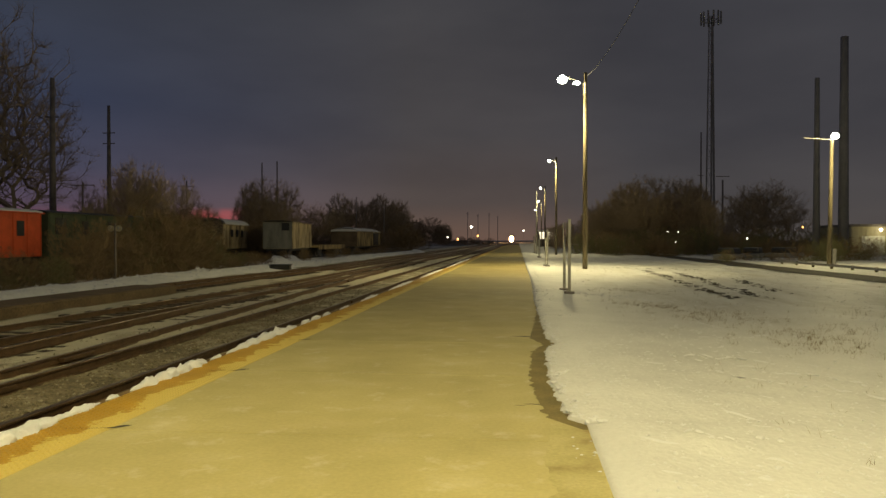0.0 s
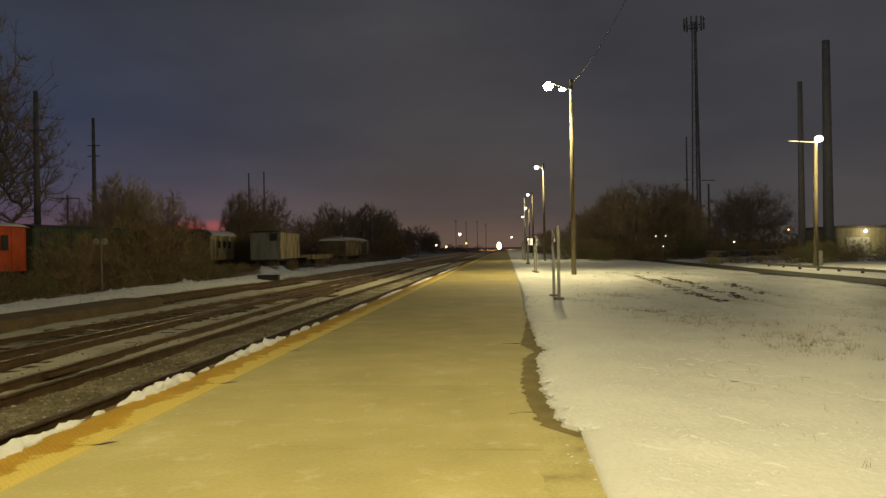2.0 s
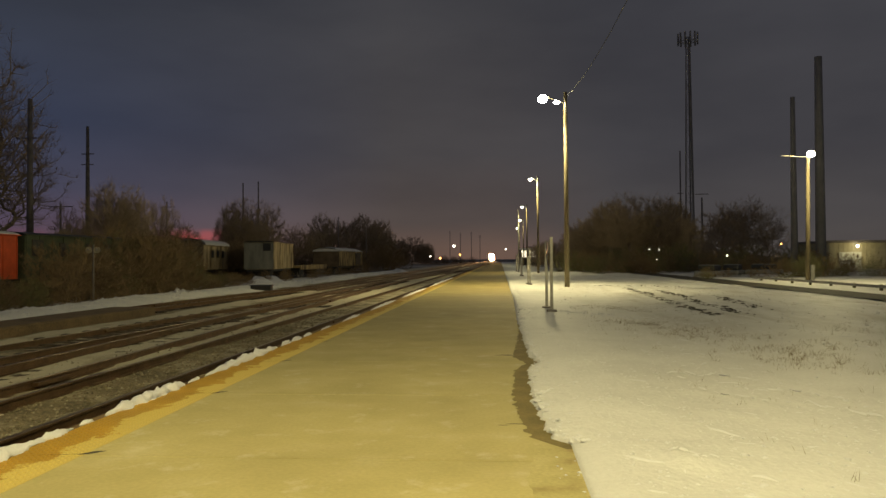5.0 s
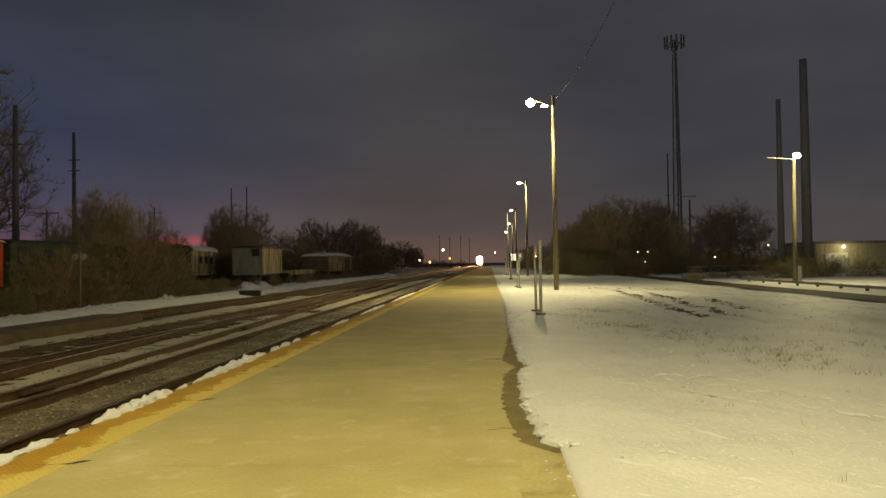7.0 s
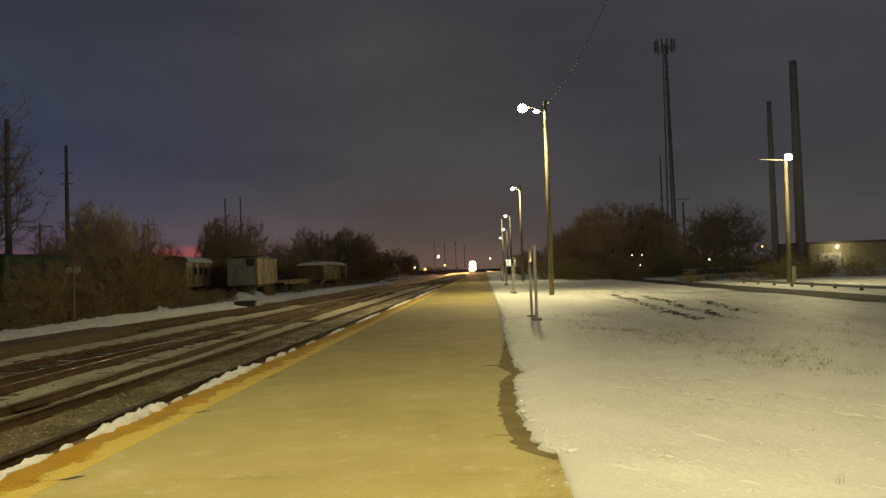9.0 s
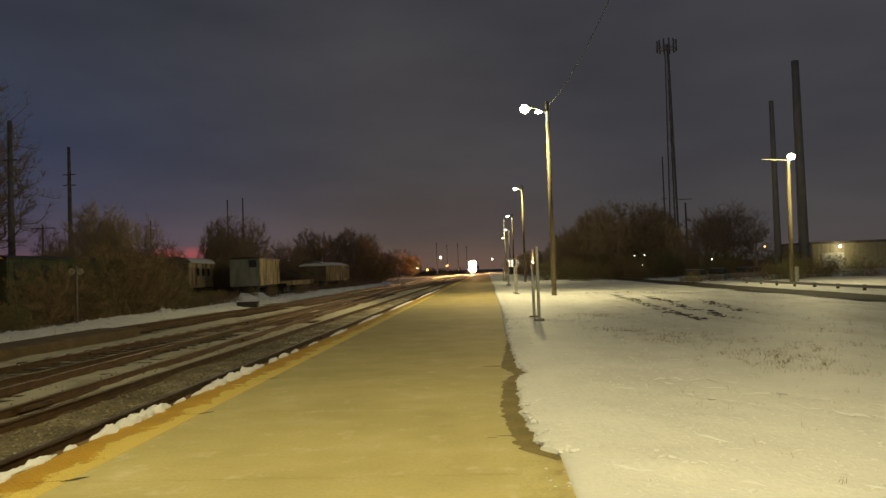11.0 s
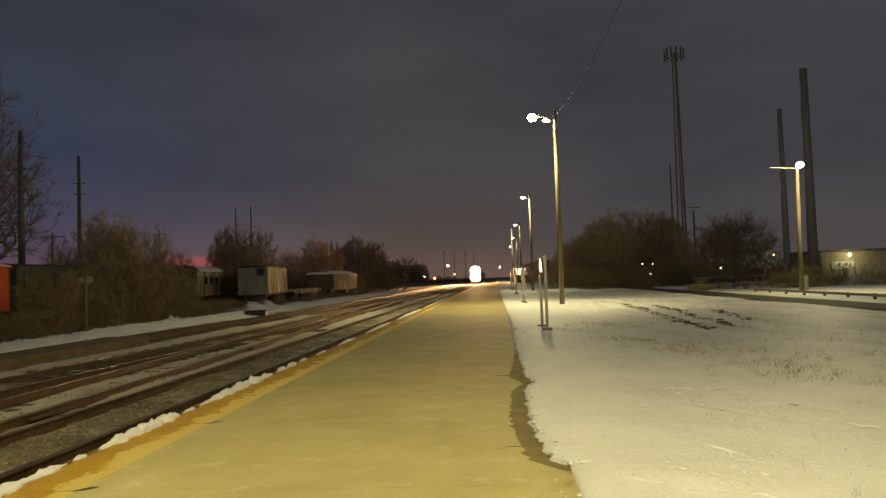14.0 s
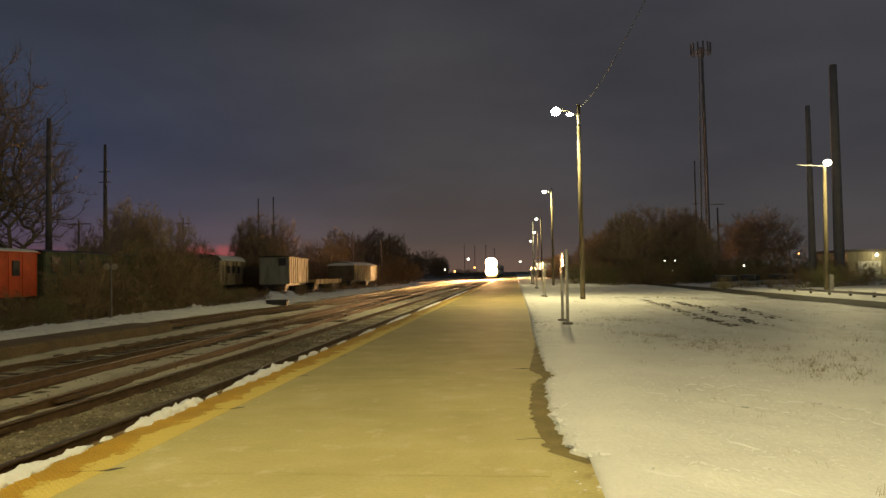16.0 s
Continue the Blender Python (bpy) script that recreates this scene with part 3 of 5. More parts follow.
# ---- tracks ----
def rail_mesh(points, head):
    """An I-shaped rail swept along points (x, y); head: the worn running surface alone."""
    prof = [(-0.036, -0.012), (-0.030, 0.0), (0.030, 0.0), (0.036, -0.012)] if head else [(-0.07, -0.17), (-0.07, -0.158), (-0.012, -0.14), (-0.012, -0.045), (-0.035, -0.032), (-0.035, -0.004), (0.035, -0.004), (0.035, -0.032), (0.012, -0.045), (0.012, -0.14), (0.07, -0.158), (0.07, -0.17)]
    n = len(prof)
    verts = [(x + u, y, RAIL_TOP + v) for x, y in points for u, v in prof]
    faces = [(j * n + i, j * n + (i + 1) % n, (j + 1) * n + (i + 1) % n, (j + 1) * n + i) for j in range(len(points) - 1) for i in range(n if not head else n - 1)]
    return verts, faces


def track(name, label, centre, y0, y1, ties=True, step=0.56, tie_to=70, sunk=0.0):
    t = thing(name, label, "railway track", kind="structure")
    ys = list(np.arange(y0, min(y1, 150), 3.0)) + list(np.arange(150, y1 + 1, 50.0))
    for side in (-0.75, 0.75):
        pts = [(centre(y) + side, y) for y in ys]
        r = raw("rail", *rail_mesh(pts, False), M["rail"], t)
        raw("rail_head", *rail_mesh(pts, True), M["rail_head"], r)
        for jy in np.arange(9.0, 60.0, 11.9):
            if y0 < jy < y1:
                bar = boxed(-0.055, 0.055, -0.45, 0.45, -0.115, -0.05, bevel=0.008)
                part("joint_bar", bar, M["rail"], r, m=pose(centre(jy) + side, jy + (3 if side > 0 else 0), RAIL_TOP))
    if ties:
        me = None
        y = max(y0, 2.0)
        while y < min(y1, tie_to):
            if me is None:
                o = part("tie", boxed(-1.3, 1.3, -0.115, 0.115, -0.12, 0.02, bevel=0.012), M["tie"], t)
                me = o.data
            else:
                o = link_mesh("tie", me, None, t)
            o.matrix_basis = pose(centre(y) + random.uniform(-0.04, 0.04), y, RAIL_TOP - 0.165 - sunk + random.uniform(-0.006, 0.010), 0, 0, random.uniform(-1.5, 1.5))
            y += step
    return t


def smooth01(v):
    v = max(0.0, min(1.0, v))
    return v * v * (3 - 2 * v)


track("main_track", "railway track beside the platform with dark rails", lambda y: -6.12, -6, 1300, sunk=0.055)
track("second_track", "second railway track with snow between the ties", lambda y: -10.8 + 0.95 * smooth01((y - 13) / 24), -6, 1300)
track("crossover_track", "diverging rails of a switch between two tracks", lambda y: -8.05 - 0.028 * y if y < 80 else -10.29, -6, 500, tie_to=34, sunk=0.04)
track("siding_track", "outer siding track half buried in snow", lambda y: -15.0 + 1.3 * smooth01((y - 28) / 25), 28.3, 400)

track("ladder_track", "rails of a ladder track crossing towards the main line", lambda y: -12.8 + 3.7 * smooth01((y - 48) / 95), 48, 150, ties=False)
track("far_crossover", "rails of a far crossover between two tracks", lambda y: -9.9 + 3.6 * smooth01((y - 70) / 70), 70, 142, ties=False)

clips = thing("rail_anchors", "row of dark rail anchors in the snow beside the second track", "rail anchors", kind="structure")
first_clip = part("anchor", boxed(-0.09, 0.09, -0.13, 0.13, -0.10, 0.05, bevel=0.03), M["tie"], clips, m=pose(-11.68, 18.0, RAIL_TOP - 0.05))
for k in range(1, 13):
    link_mesh("anchor", first_clip.data, None, clips, m=pose(-11.68 + 0.95 * smooth01((18 + k * 0.9 - 13) / 24), 18.0 + k * 0.9, RAIL_TOP - 0.05, 0, 0, 6 * (k % 3)))

old_slab = thing("old_platform", "low dark weathered concrete slab between the tracks", "slab", kind="structure")
part("slab_top", boxed(-15.2, -13.55, -4, 28.1, -0.50, -0.06, bevel=0.02), M["slab"], old_slab)
part("slab_face", boxed(-13.55, -13.45, -4, 28.0, -0.50, -0.09, bevel=0.015), M["slab"], old_slab)


# ---- lamp poles ----
def lamp_pole(x, y, high=11.5, arm=1.3, lean=0.0, flood=False, lens=1.0):
    p = thing("lamp_pole", "tall wooden utility pole with a lit luminaire arm", "lamp pole", pose(x, y, -0.25, 0, lean), "lamp poles along the platform")
    part("pole", tubed((0, 0, 0), (0, 0, high + 0.35), 0.15, 0.105, 12), M["pole_wood"], p, smooth=True)
    a = tubed((0, 0, high - 0.35), (-arm * 0.55, 0, high - 0.02), 0.03, n=8)
    tube(a, (-arm * 0.55, 0, high - 0.02), (-arm + 0.2, 0, high + 0.02), 0.03, n=8)
    part("arm", a, M["steel"], p)
    h = bmesh.new()
    bmesh.ops.create_uvsphere(h, u_segments=14, v_segments=8, radius=1.0, matrix=Matrix.LocRotScale((-arm, 0, high + 0.10), None, (0.40, 0.17, 0.11)))
    hd = part("lamp_head", h, M["steel"], p, smooth=True)
    # globe wider than its lamp head, with the bloom built into its size
    g = bmesh.new()
    bmesh.ops.create_uvsphere(g, u_segments=24, v_segments=16, radius=1.0, matrix=Matrix.LocRotScale((-arm - 0.04, 0, high - 0.03), None, (0.29 * lens, 0.26 * lens, 0.25 * lens)))
    part("lens", g, M["lamp_glow"], hd, "glowing warm white glass refractor swollen to its bloom", smooth=True)
    if flood:
        g = bmesh.new()
        bmesh.ops.create_uvsphere(g, u_segments=12, v_segments=8, radius=1.0, matrix=Matrix.LocRotScale((-0.52, 0, high - 0.26), None, (0.22, 0.12, 0.09)))
        part("floodlight", g, M["lamp_glow"], p, "second smaller glowing luminaire", smooth=True)
    b = tubed((0, -0.14, high - 0.9), (0, -0.14, high - 0.3), 0.07, n=8)
    part("conduit_box", b, M["steel"], p)
    return p


for k, (px, py) in enumerate(POLES):
    lamp_pole(px, py, arm=ARMS[k], flood=k == 1, lens=1.0 if k < 2 else 0.75)


def cable(a, b, sag, r=0.012, label="thin overhead cable strung between poles"):
    a, b = Vector(a), Vector(b)
    bm = bmesh.new()
    n = 24
    pts = [a.lerp(b, i / n) - Vector((0, 0, sag * 4 * (i / n) * (1 - i / n))) for i in range(n + 1)]
    for p, q in zip(pts, pts[1:]):
        tube(bm, p, q, r, n=8, caps=False)
    tagged(part("cable", bm, M["wire"], smooth=True), label, "cable", "overhead cables")


cable((4.1, 44.1, 11.4), (4.15, 0.6, 11.4), 1.5, 0.012)


def plain_pole(name, label, x, y, high, r0, r1, mat, arms=(), zb=-0.5, lean=0.0):
    p = thing(name, label, "pole", pose(x, y, zb, 0, lean))
    part("pole", tubed((0, 0, 0), (0, 0, high - zb), r0, r1, 10), mat, p, smooth=True)
    for z, half in arms:
        part("crossarm", boxed(-half, half, -0.07, 0.07, z - zb - 0.06, z - zb + 0.06, bevel=0.01), mat, p)
    return p


side_pole = plain_pole("yard_lamp_pole", "wooden yard pole with a bright lamp beside the lane", 22.5, 56, 9.0, 0.17, 0.12, M["pole_wood"], lean=0.8)
g = bmesh.new()
bmesh.ops.create_uvsphere(g, u_segments=16, v_segments=10, radius=1.0, matrix=Matrix.LocRotScale((0.12, -0.25, 9.72), None, (0.27, 0.27, 0.23)))
part("lens", g, M["lamp_glow"], side_pole, "glowing warm white globe", smooth=True)
part("arm", tubed((0.1, 0, 9.5), (-1.9, 0, 9.62), 0.025, n=6), M["steel"], side_pole)
part("meter_box", boxed(0.14, 0.42, -0.18, 0.12, 0.5, 1.6, bevel=0.02), M["steel"], side_pole)

GREY = M["dark_steel"]
plain_pole("transmission_pole", "tall weathered steel transmission pole in a haze-paled tone", 34.7, 90, 20.6, 0.42, 0.26, M["hazed_steel"])
plain_pole("transmission_pole", "thick tall weathered steel transmission pole in a haze-paled tone", 37.7, 90, 25.3, 0.60, 0.42, M["hazed_steel"])
plain_pole("transmission_pole", "tall dark wooden transmission pole with side brackets", -49.9, 75, 19.2, 0.42, 0.22, GREY, arms=[(15.0, 0.8)])
plain_pole("transmission_pole", "slim dark transmission pole with side brackets", -58.0, 100, 20.9, 0.40, 0.2, GREY, arms=[(17, 0.9), (15.5, 0.9)])
plain_pole("utility_pole", "dark utility pole with a crossarm", -55.8, 90, 9.2, 0.16, 0.12, GREY, arms=[(8.8, 1.6)])
plain_pole("utility_pole", "dark utility pole with two crossarms", -60.4, 130, 12.6, 0.16, 0.12, GREY, arms=[(11.6, 1.6), (10.8, 1.2)])
plain_pole("utility_pole", "dark utility pole with a crossarm", 34.8, 130, 12.0, 0.2, 0.14, GREY, arms=[(12.6, 1.1)])
for xx, yy, hh in ((-42.6, 120, 14.7), (-40.0, 120, 14.9), (-42, 190, 13.0), (-31, 170, 9.5)):
    plain_pole("utility_pole", "thin dark pole behind the bare trees", xx, yy, hh, 0.14, 0.1, GREY)


for xx, hh in ((-20.2, 13.2), (-16.0, 12.4), (-11.5, 12.8), (-8.0, 11.5)):
    plain_pole("signal_mast", "thin signal mast far along the line in a haze-paled tone", xx, 300, hh, 0.13, 0.10, M["hazed_steel"], arms=[(hh - 0.8, 0.5)])


# ---- cell tower ----
def cell_tower(x, y, high):
    t = thing("cell_tower", "tall grey three-legged lattice tower with antenna crown", "tower", pose(x, y, -0.6))
    corners = [math.radians(d) for d in (-52, 64, 180)]

    def at(k, z):
        r = 0.36 + 0.55 * (1 - z / high)
        return (r * math.cos(corners[k % 3]), r * math.sin(corners[k % 3]), z)

    levels = [high * (1 - (1 - i / 22) ** 1.15) for i in range(23)]
    for k in range(3):
        part("leg", tubed(at(k, 0), at(k, high), 0.17, 0.10, 8), M["hazed_steel"], t)
        brace = bmesh.new()
        for i, (a, b) in enumerate(zip(levels, levels[1:])):
            tube(brace, at(k + i % 2, a), at(k + 1 - i % 2, b), 0.04, n=4, caps=False)
            tube(brace, at(k, b), at(k + 1, b), 0.035, n=4, caps=False)
        tagged(part("bracing", brace, M["hazed_steel"], t), kind="stuff")
    ring = bmesh.new()
    for k in range(6):
        a = k * math.pi / 3
        tube(ring, (0, 0, high - 1.4), (1.7 * math.cos(a), 1.7 * math.sin(a), high - 0.9), 0.06, n=5)
        b = a + math.pi / 3
        tube(ring, (1.7 * math.cos(a), 1.7 * math.sin(a), high - 0.9), (1.7 * math.cos(b), 1.7 * math.sin(b), high - 0.9), 0.06, n=5)
    part("platform_ring", ring, M["hazed_steel"], t)
    for k in range(12):
        a = k * math.pi / 6
        c, s = 1.9 * math.cos(a), 1.9 * math.sin(a)
        part("antenna", boxed(c - 0.15, c + 0.15, s - 0.12, s + 0.12, high - 1.5, high + 0.7, bevel=0.03), M["hazed_steel"], t)
    lad = bmesh.new()
    tube(lad, (0.75, -0.5, 0), (0.2, -0.15, high - 2), 0.20, 0.26, n=6)
    part("cable_run", lad, M["hazed_steel"], t)


cell_tower(37.8, 150, 46.3)
plain_pole("antenna_mast", "thin dark mast beside the tall tower", 36.0, 150, 23.0, 0.2, 0.12, GREY, arms=[(14.5, 0.6)])


# ---- platform signs seen edge-on ----
def platform_sign(x, y, high, turn):
    s = thing("platform_sign", "edge-on station sign on two steel posts", "sign", pose(x, y, -0.06), "signs along the platform")
    for d in (-0.75, 0.75):
        dx = 0.06 if d < 0 else 0.0
        q = part("post", boxed(dx - 0.045, dx + 0.045, d - 0.045, d + 0.045, 0, high + (0.0 if d > 0 else 0.08), bevel=0.006), M["steel"], s)
        part("base_flange", boxed(dx - 0.15, dx + 0.15, d - 0.15, d + 0.15, 0.06, 0.19, bevel=0.01), M["dark_steel"], q)
    part("sign_panel", boxed(-0.015, 0.015, -0.62, 0.62, high - 0.42, high - 0.02, bevel=0.004), M["sign"], s, m=pose(-0.02, 0, 0, 0, 0, turn))
    return s


for sx, sy, turn in ((1.55, 23.9, -0.5), (1.85, 48.0, 2.5), (2.1, 73.0, 3.0), (2.2, 98, 3.0)):
    platform_sign(sx, sy, 2.35, turn)
plain_pole("light_pole", "pale steel pole lit from above", 2.35, 92, 7.8, 0.10, 0.08, M["steel"])


# ---- guard rail by the lane ----
guard = thing("guard_rail", "low steel guard rail on short posts", "guard rail")
for k in range(9):
    gy = 34.4 + k * 2.95
    part("post", boxed(19.83, 19.97, gy - 0.07, gy + 0.07, -0.5, 0.22, bevel=0.01), M["pole_wood"], guard)
part("rail_beam", boxed(19.77, 19.82, 33, 60, 0.04, 0.20, bevel=0.015), M["steel"], guard)


# ---- bare trees and brush ----
def crown(seed, tips, wide, low, fork, stems=1, base=0.0, fringe=3, twig=0.07, uneven=0.3, fine=0.0017):
    """Chains of (points, radii, depth) of a bare plant one unit high: a crown of tips, each grown out of the nearest older branch.

    wide: the crown's half width; low: its lower end; fork: where the trunk divides; fringe: fine twigs at each node."""
    rnd = random.Random(seed)
    mid, half = (1 + low) / 2, (1 - low) / 2
    pos, up, trunk = [], [], []
    for k in range(stems):
        o = Vector((rnd.gauss(0, base), rnd.gauss(0, base), 0))
        lean = Vector((rnd.gauss(0, 0.05 + base * 0.3), rnd.gauss(0, 0.05 + base * 0.3), 1))
        for i in range(7):
            up.append(len(pos) - 1 if i else -1)
            trunk.append(k)
            pos.append(o + lean * (fork * i / 6) + Vector((rnd.gauss(0, 0.006), rnd.gauss(0, 0.006), 0)) * (i > 0))
    spots = []
    while len(spots) < tips:
        d = Vector((rnd.gauss(0, 1), rnd.gauss(0, 1), rnd.gauss(0, 1))).normalized()
        r = rnd.random() ** 0.42 * (1 + uneven * noise.noise(d * 1.7 + Vector((seed, 0, 0))) + 0.5 * uneven * noise.noise(d * 4.0 + Vector((0, seed, 0))))
        p = Vector((d.x * wide * r, d.y * wide * r, mid + d.z * half * r))
        if p.z > 0.02:
            spots.append(p)
    hub = Vector((0, 0, fork))
    spots.sort(key=lambda p: (p - hub).length)
    grid = np.zeros((len(pos) + 2 * tips, 3))
    grid[:len(pos)] = pos
    aim = np.zeros((len(grid), 3))
    aim[:len(pos), 2] = 1.0
    for p in spots:
        n = len(pos)
        q = np.array(p)
        away = q - grid[:n]
        gap = np.linalg.norm(away, axis=1) + 1e-6
        d = gap * (1.45 - 0.75 * (away * aim[:n]).sum(axis=1) / gap) + 0.2 * np.maximum(0, grid[:n, 2] - q[2])
        k = int(d.argmin())
        j = pos[k].lerp(p, 0.55)
        l = (p - pos[k]).length
        j += Vector((rnd.gauss(0, 0.04), rnd.gauss(0, 0.04), rnd.gauss(-0.02, 0.04))) * l
        for v, par in ((j, k), (p, n)):
            grid[len(pos)] = v
            aim[len(pos)] = (p - pos[k]).normalized()
            pos.append(v)
            up.append(par)
    area = [0.0] * len(pos)
    for i in range(len(pos) - 1, -1, -1):
        area[i] += 0.0008 ** 2.2
        if up[i] >= 0:
            area[up[i]] += area[i]
    rad = [min(0.024, v ** (1 / 2.2)) for v in area]
    chains = []
    for k in range(stems):
        ids = [i for i in range(7 * stems) if trunk[i] == k]
        chains.append(([pos[i] for i in ids], [max(rad[i], rad[ids[-1]]) for i in ids], 0))
    for i in range(7 * stems, len(pos)):
        chains.append(([pos[up[i]], pos[i]], [min(rad[up[i]], rad[i] * 1.6), rad[i]], 2 if rad[i] > 0.003 else 5))
        out = (pos[i] - Vector((0, 0, mid - half * 0.7))).normalized()
        if rad[i] < 0.006:
            for _ in range(fringe):
                d = (out * 0.7 + Vector((rnd.gauss(0, 0.5), rnd.gauss(0, 0.5), rnd.gauss(0.15, 0.45)))).normalized()
                l = twig * rnd.uniform(0.4, 1.2)
                chains.append(([pos[i], pos[i] + d * l], [fine, 0.0], 6))
    return chains


def tubes(chains, lo, hi, least):
    """Three-sided tubes along the chains between two depths; least: the finest radius, for a plant one unit high."""
    verts, faces = [], []
    for pts, rad, depth in chains:
        if not lo <= depth <= hi:
            continue
        d = (pts[-1] - pts[0]).normalized()
        u = d.orthogonal().normalized()
        v = d.cross(u)
        n0 = len(verts)
        if depth == 6:                                # the finest twigs are single slivers
            verts += [pts[0] - u * rad[0], pts[0] + u * rad[0], pts[1]]
            faces.append((n0, n0 + 1, n0 + 2))
            continue
        for p, r in zip(pts, rad):
            r = max(r, least)
            for k in range(3):
                verts.append(p + (u * math.cos(k * 2.0944) + v * math.sin(k * 2.0944)) * r)
        for s in range(len(pts) - 1):
            for k in range(3):
                faces.append((n0 + 3 * s + k, n0 + 3 * s + (k + 1) % 3, n0 + 3 * s + 3 + (k + 1) % 3, n0 + 3 * s + 3 + k))
    return verts, faces


SHAPES = {
    "big": [crown(11 + k, 330, 0.27, 0.16, 0.20, stems=3, base=0.012, fringe=8, twig=0.08, uneven=0.45, fine=0.0006) for k in range(2)],
    "mid": [crown(31 + k, 780, (0.46, 0.54, 0.42)[k], 0.06, 0.18, fringe=9, twig=0.11, uneven=0.16) for k in range(3)],
    "open": [crown(41 + k, 330, 0.40, 0.20, 0.26, fringe=8, twig=0.12, uneven=0.5, fine=0.0011) for k in range(2)],
    "brush": [crown(51 + k, 330, (0.62, 0.75, 0.55)[k], -0.25, 0.12, stems=9, base=0.20, fringe=8, twig=0.16, uneven=0.5) for k in range(3)],
}
protos = {}


def plant(kind, k, x, y, high, turn, z=-0.55, green=False, wide=1.0):
    key = (kind, k, green)
    m = pose(x, y, z, 0, 0, turn)
    high -= z
    if key in protos:
        t = copy_thing(protos[key], m)
    elif kind == "brush":
        t = raw("brush", *tubes(SHAPES[kind][k], 0, 9, 0.0003), M["brush_green" if green else "brush"])
        t.matrix_world = m
        tagged(t, "tangled leafless green-brown brush on the bank" if green else "tangled leafless brown brush on the bank", "shrub", "brush on the bank", "stuff")
        protos[key] = t
    else:
        label = {"big": "tall bare leafless tree with rising branches", "mid": "dense rounded bare tree with fine twigs", "open": "thin open bare tree with few branches"}[kind]
        t = thing("bare_tree", label, "tree", m, "bare trees")
        shape = SHAPES[kind][k]
        raw("trunk", *tubes(shape[:1], 0, 0, 0.002), M["bark"], t)
        tagged(raw("branchwork", *tubes(shape[1:], 0, 3, 0.0012), M["bark"], t), kind="stuff")
        tagged(raw("crown", *tubes(shape, 4, 9, 0.0003), M["twig"], t, "fine bare twigs"), kind="stuff")
        protos[key] = t
    t.scale = (high * wide, high * wide, high)
    return t


rg = random.Random(3)


def grove(kind, spots):
    """Trees of one kind at (x, y, height, width factor)."""
    for n, (x, y, high, wide) in enumerate(spots):
        plant(kind, n % len(SHAPES[kind]), x, y, high, rg.uniform(0, 360), wide=wide)


# beside and behind the cabooses
grove("big", [(-57.5, 79, 28.5, 0.85), (-64, 84, 30, 1.0), (-61, 88, 22, 1.0)])
grove("mid", [(-36.2, 66, 8.0, 0.6), (-34.7, 64, 9.0, 0.58), (-33.4, 65, 8.0, 0.5), (-38.2, 63, 4.9, 0.8), (-30.4, 60, 4.4, 0.8), (-32.6, 68, 5.2, 0.7), (-31.6, 71, 5.6, 0.8), (-40.2, 66, 4.6, 0.9)])
grove("open", [(-33.2, 70, 8.0, 0.6), (-41.5, 68, 7.2, 0.6)])
# behind the boxcars
grove("mid", [(-43.3, 117, 10.6, 0.62), (-41.3, 118, 12.2, 0.66), (-39.4, 122, 11.6, 0.66), (-39.9, 110, 7.6, 0.8), (-37.4, 112, 7.8, 0.8), (-46, 128, 8, 0.9), (-34.5, 124, 6.8, 0.9)])
grove("open", [(-39.4, 140, 9.4, 0.8), (-36.0, 141, 8.2, 0.8), (-44.6, 125, 9.0, 0.8)])
# along the line
grove("mid", [(-47.8, 195, 13.9, 0.62), (-45.0, 198, 13.0, 0.6), (-50.7, 203, 10.2, 0.8), (-48.5, 255, 17.0, 0.75), (-42.4, 258, 15.8, 0.72), (-52.8, 252, 14.8, 0.6), (-45, 264, 14.4, 0.9), (-35.8, 300, 11.2, 1.0), (-31.0, 306, 8.6, 1.1), (-41.0, 298, 9.6, 1.1), (-46, 310, 10.0, 1.1)])
# beyond the lane
grove("mid", [(12.1, 112, 6.0, 1.0), (13.9, 110, 7.9, 0.9), (16.4, 112, 10.3, 0.8), (19.3, 114, 11.5, 0.85), (22.0, 112, 11.2, 0.85), (24.9, 113, 10.8, 0.8), (27.3, 116, 9.2, 0.8), (17.8, 107, 8.6, 0.9), (21.6, 106, 8.4, 0.9), (25.6, 107, 7.4, 0.9), (9.9, 140, 4.9, 1.0), (7.8, 150, 4.6, 1.1), (13.2, 122, 7.2, 1.0)])
grove("open", [(39.4, 125, 11.4, 0.95), (42.4, 126, 11.8, 0.95), (36.7, 124, 9.0, 0.9), (43.6, 122, 8.0, 0.9), (40.8, 128, 11.0, 1.0), (38.0, 129, 10.2, 0.9)])

rt = random.Random(12)
for i in range(14):
    plant("mid", i % 3, -38 - rt.uniform(0, 40), 290 + i * 15, rt.uniform(6, 8.5), rt.uniform(0, 360))
for i in range(14):
    plant("mid", i % 3, 11 + rt.uniform(0, 50), 175 + i * 22, rt.uniform(5, 7), rt.uniform(0, 360))

# brush on the bank before the cabooses, tallest in its middle
rb = random.Random(5)
for i in range(62):
    y, x = 27 + i * 0.56 + rb.uniform(-0.5, 0.5), -21.4 - rb.uniform(0, 3.6)
    bearing = -x / y
    high = (0.7, 1.3) if bearing > 0.68 else (0.8, 1.4) if bearing > 0.62 else (1.7, 2.8) if bearing > 0.56 else (2.4, 3.9) if bearing > 0.47 else (1.8, 2.7) if bearing > 0.41 else (0.4, 1.0)
    plant("brush", i % 3, x, y, rb.uniform(*high), rb.uniform(0, 360), green=(i % 7 in (1, 4, 6)))
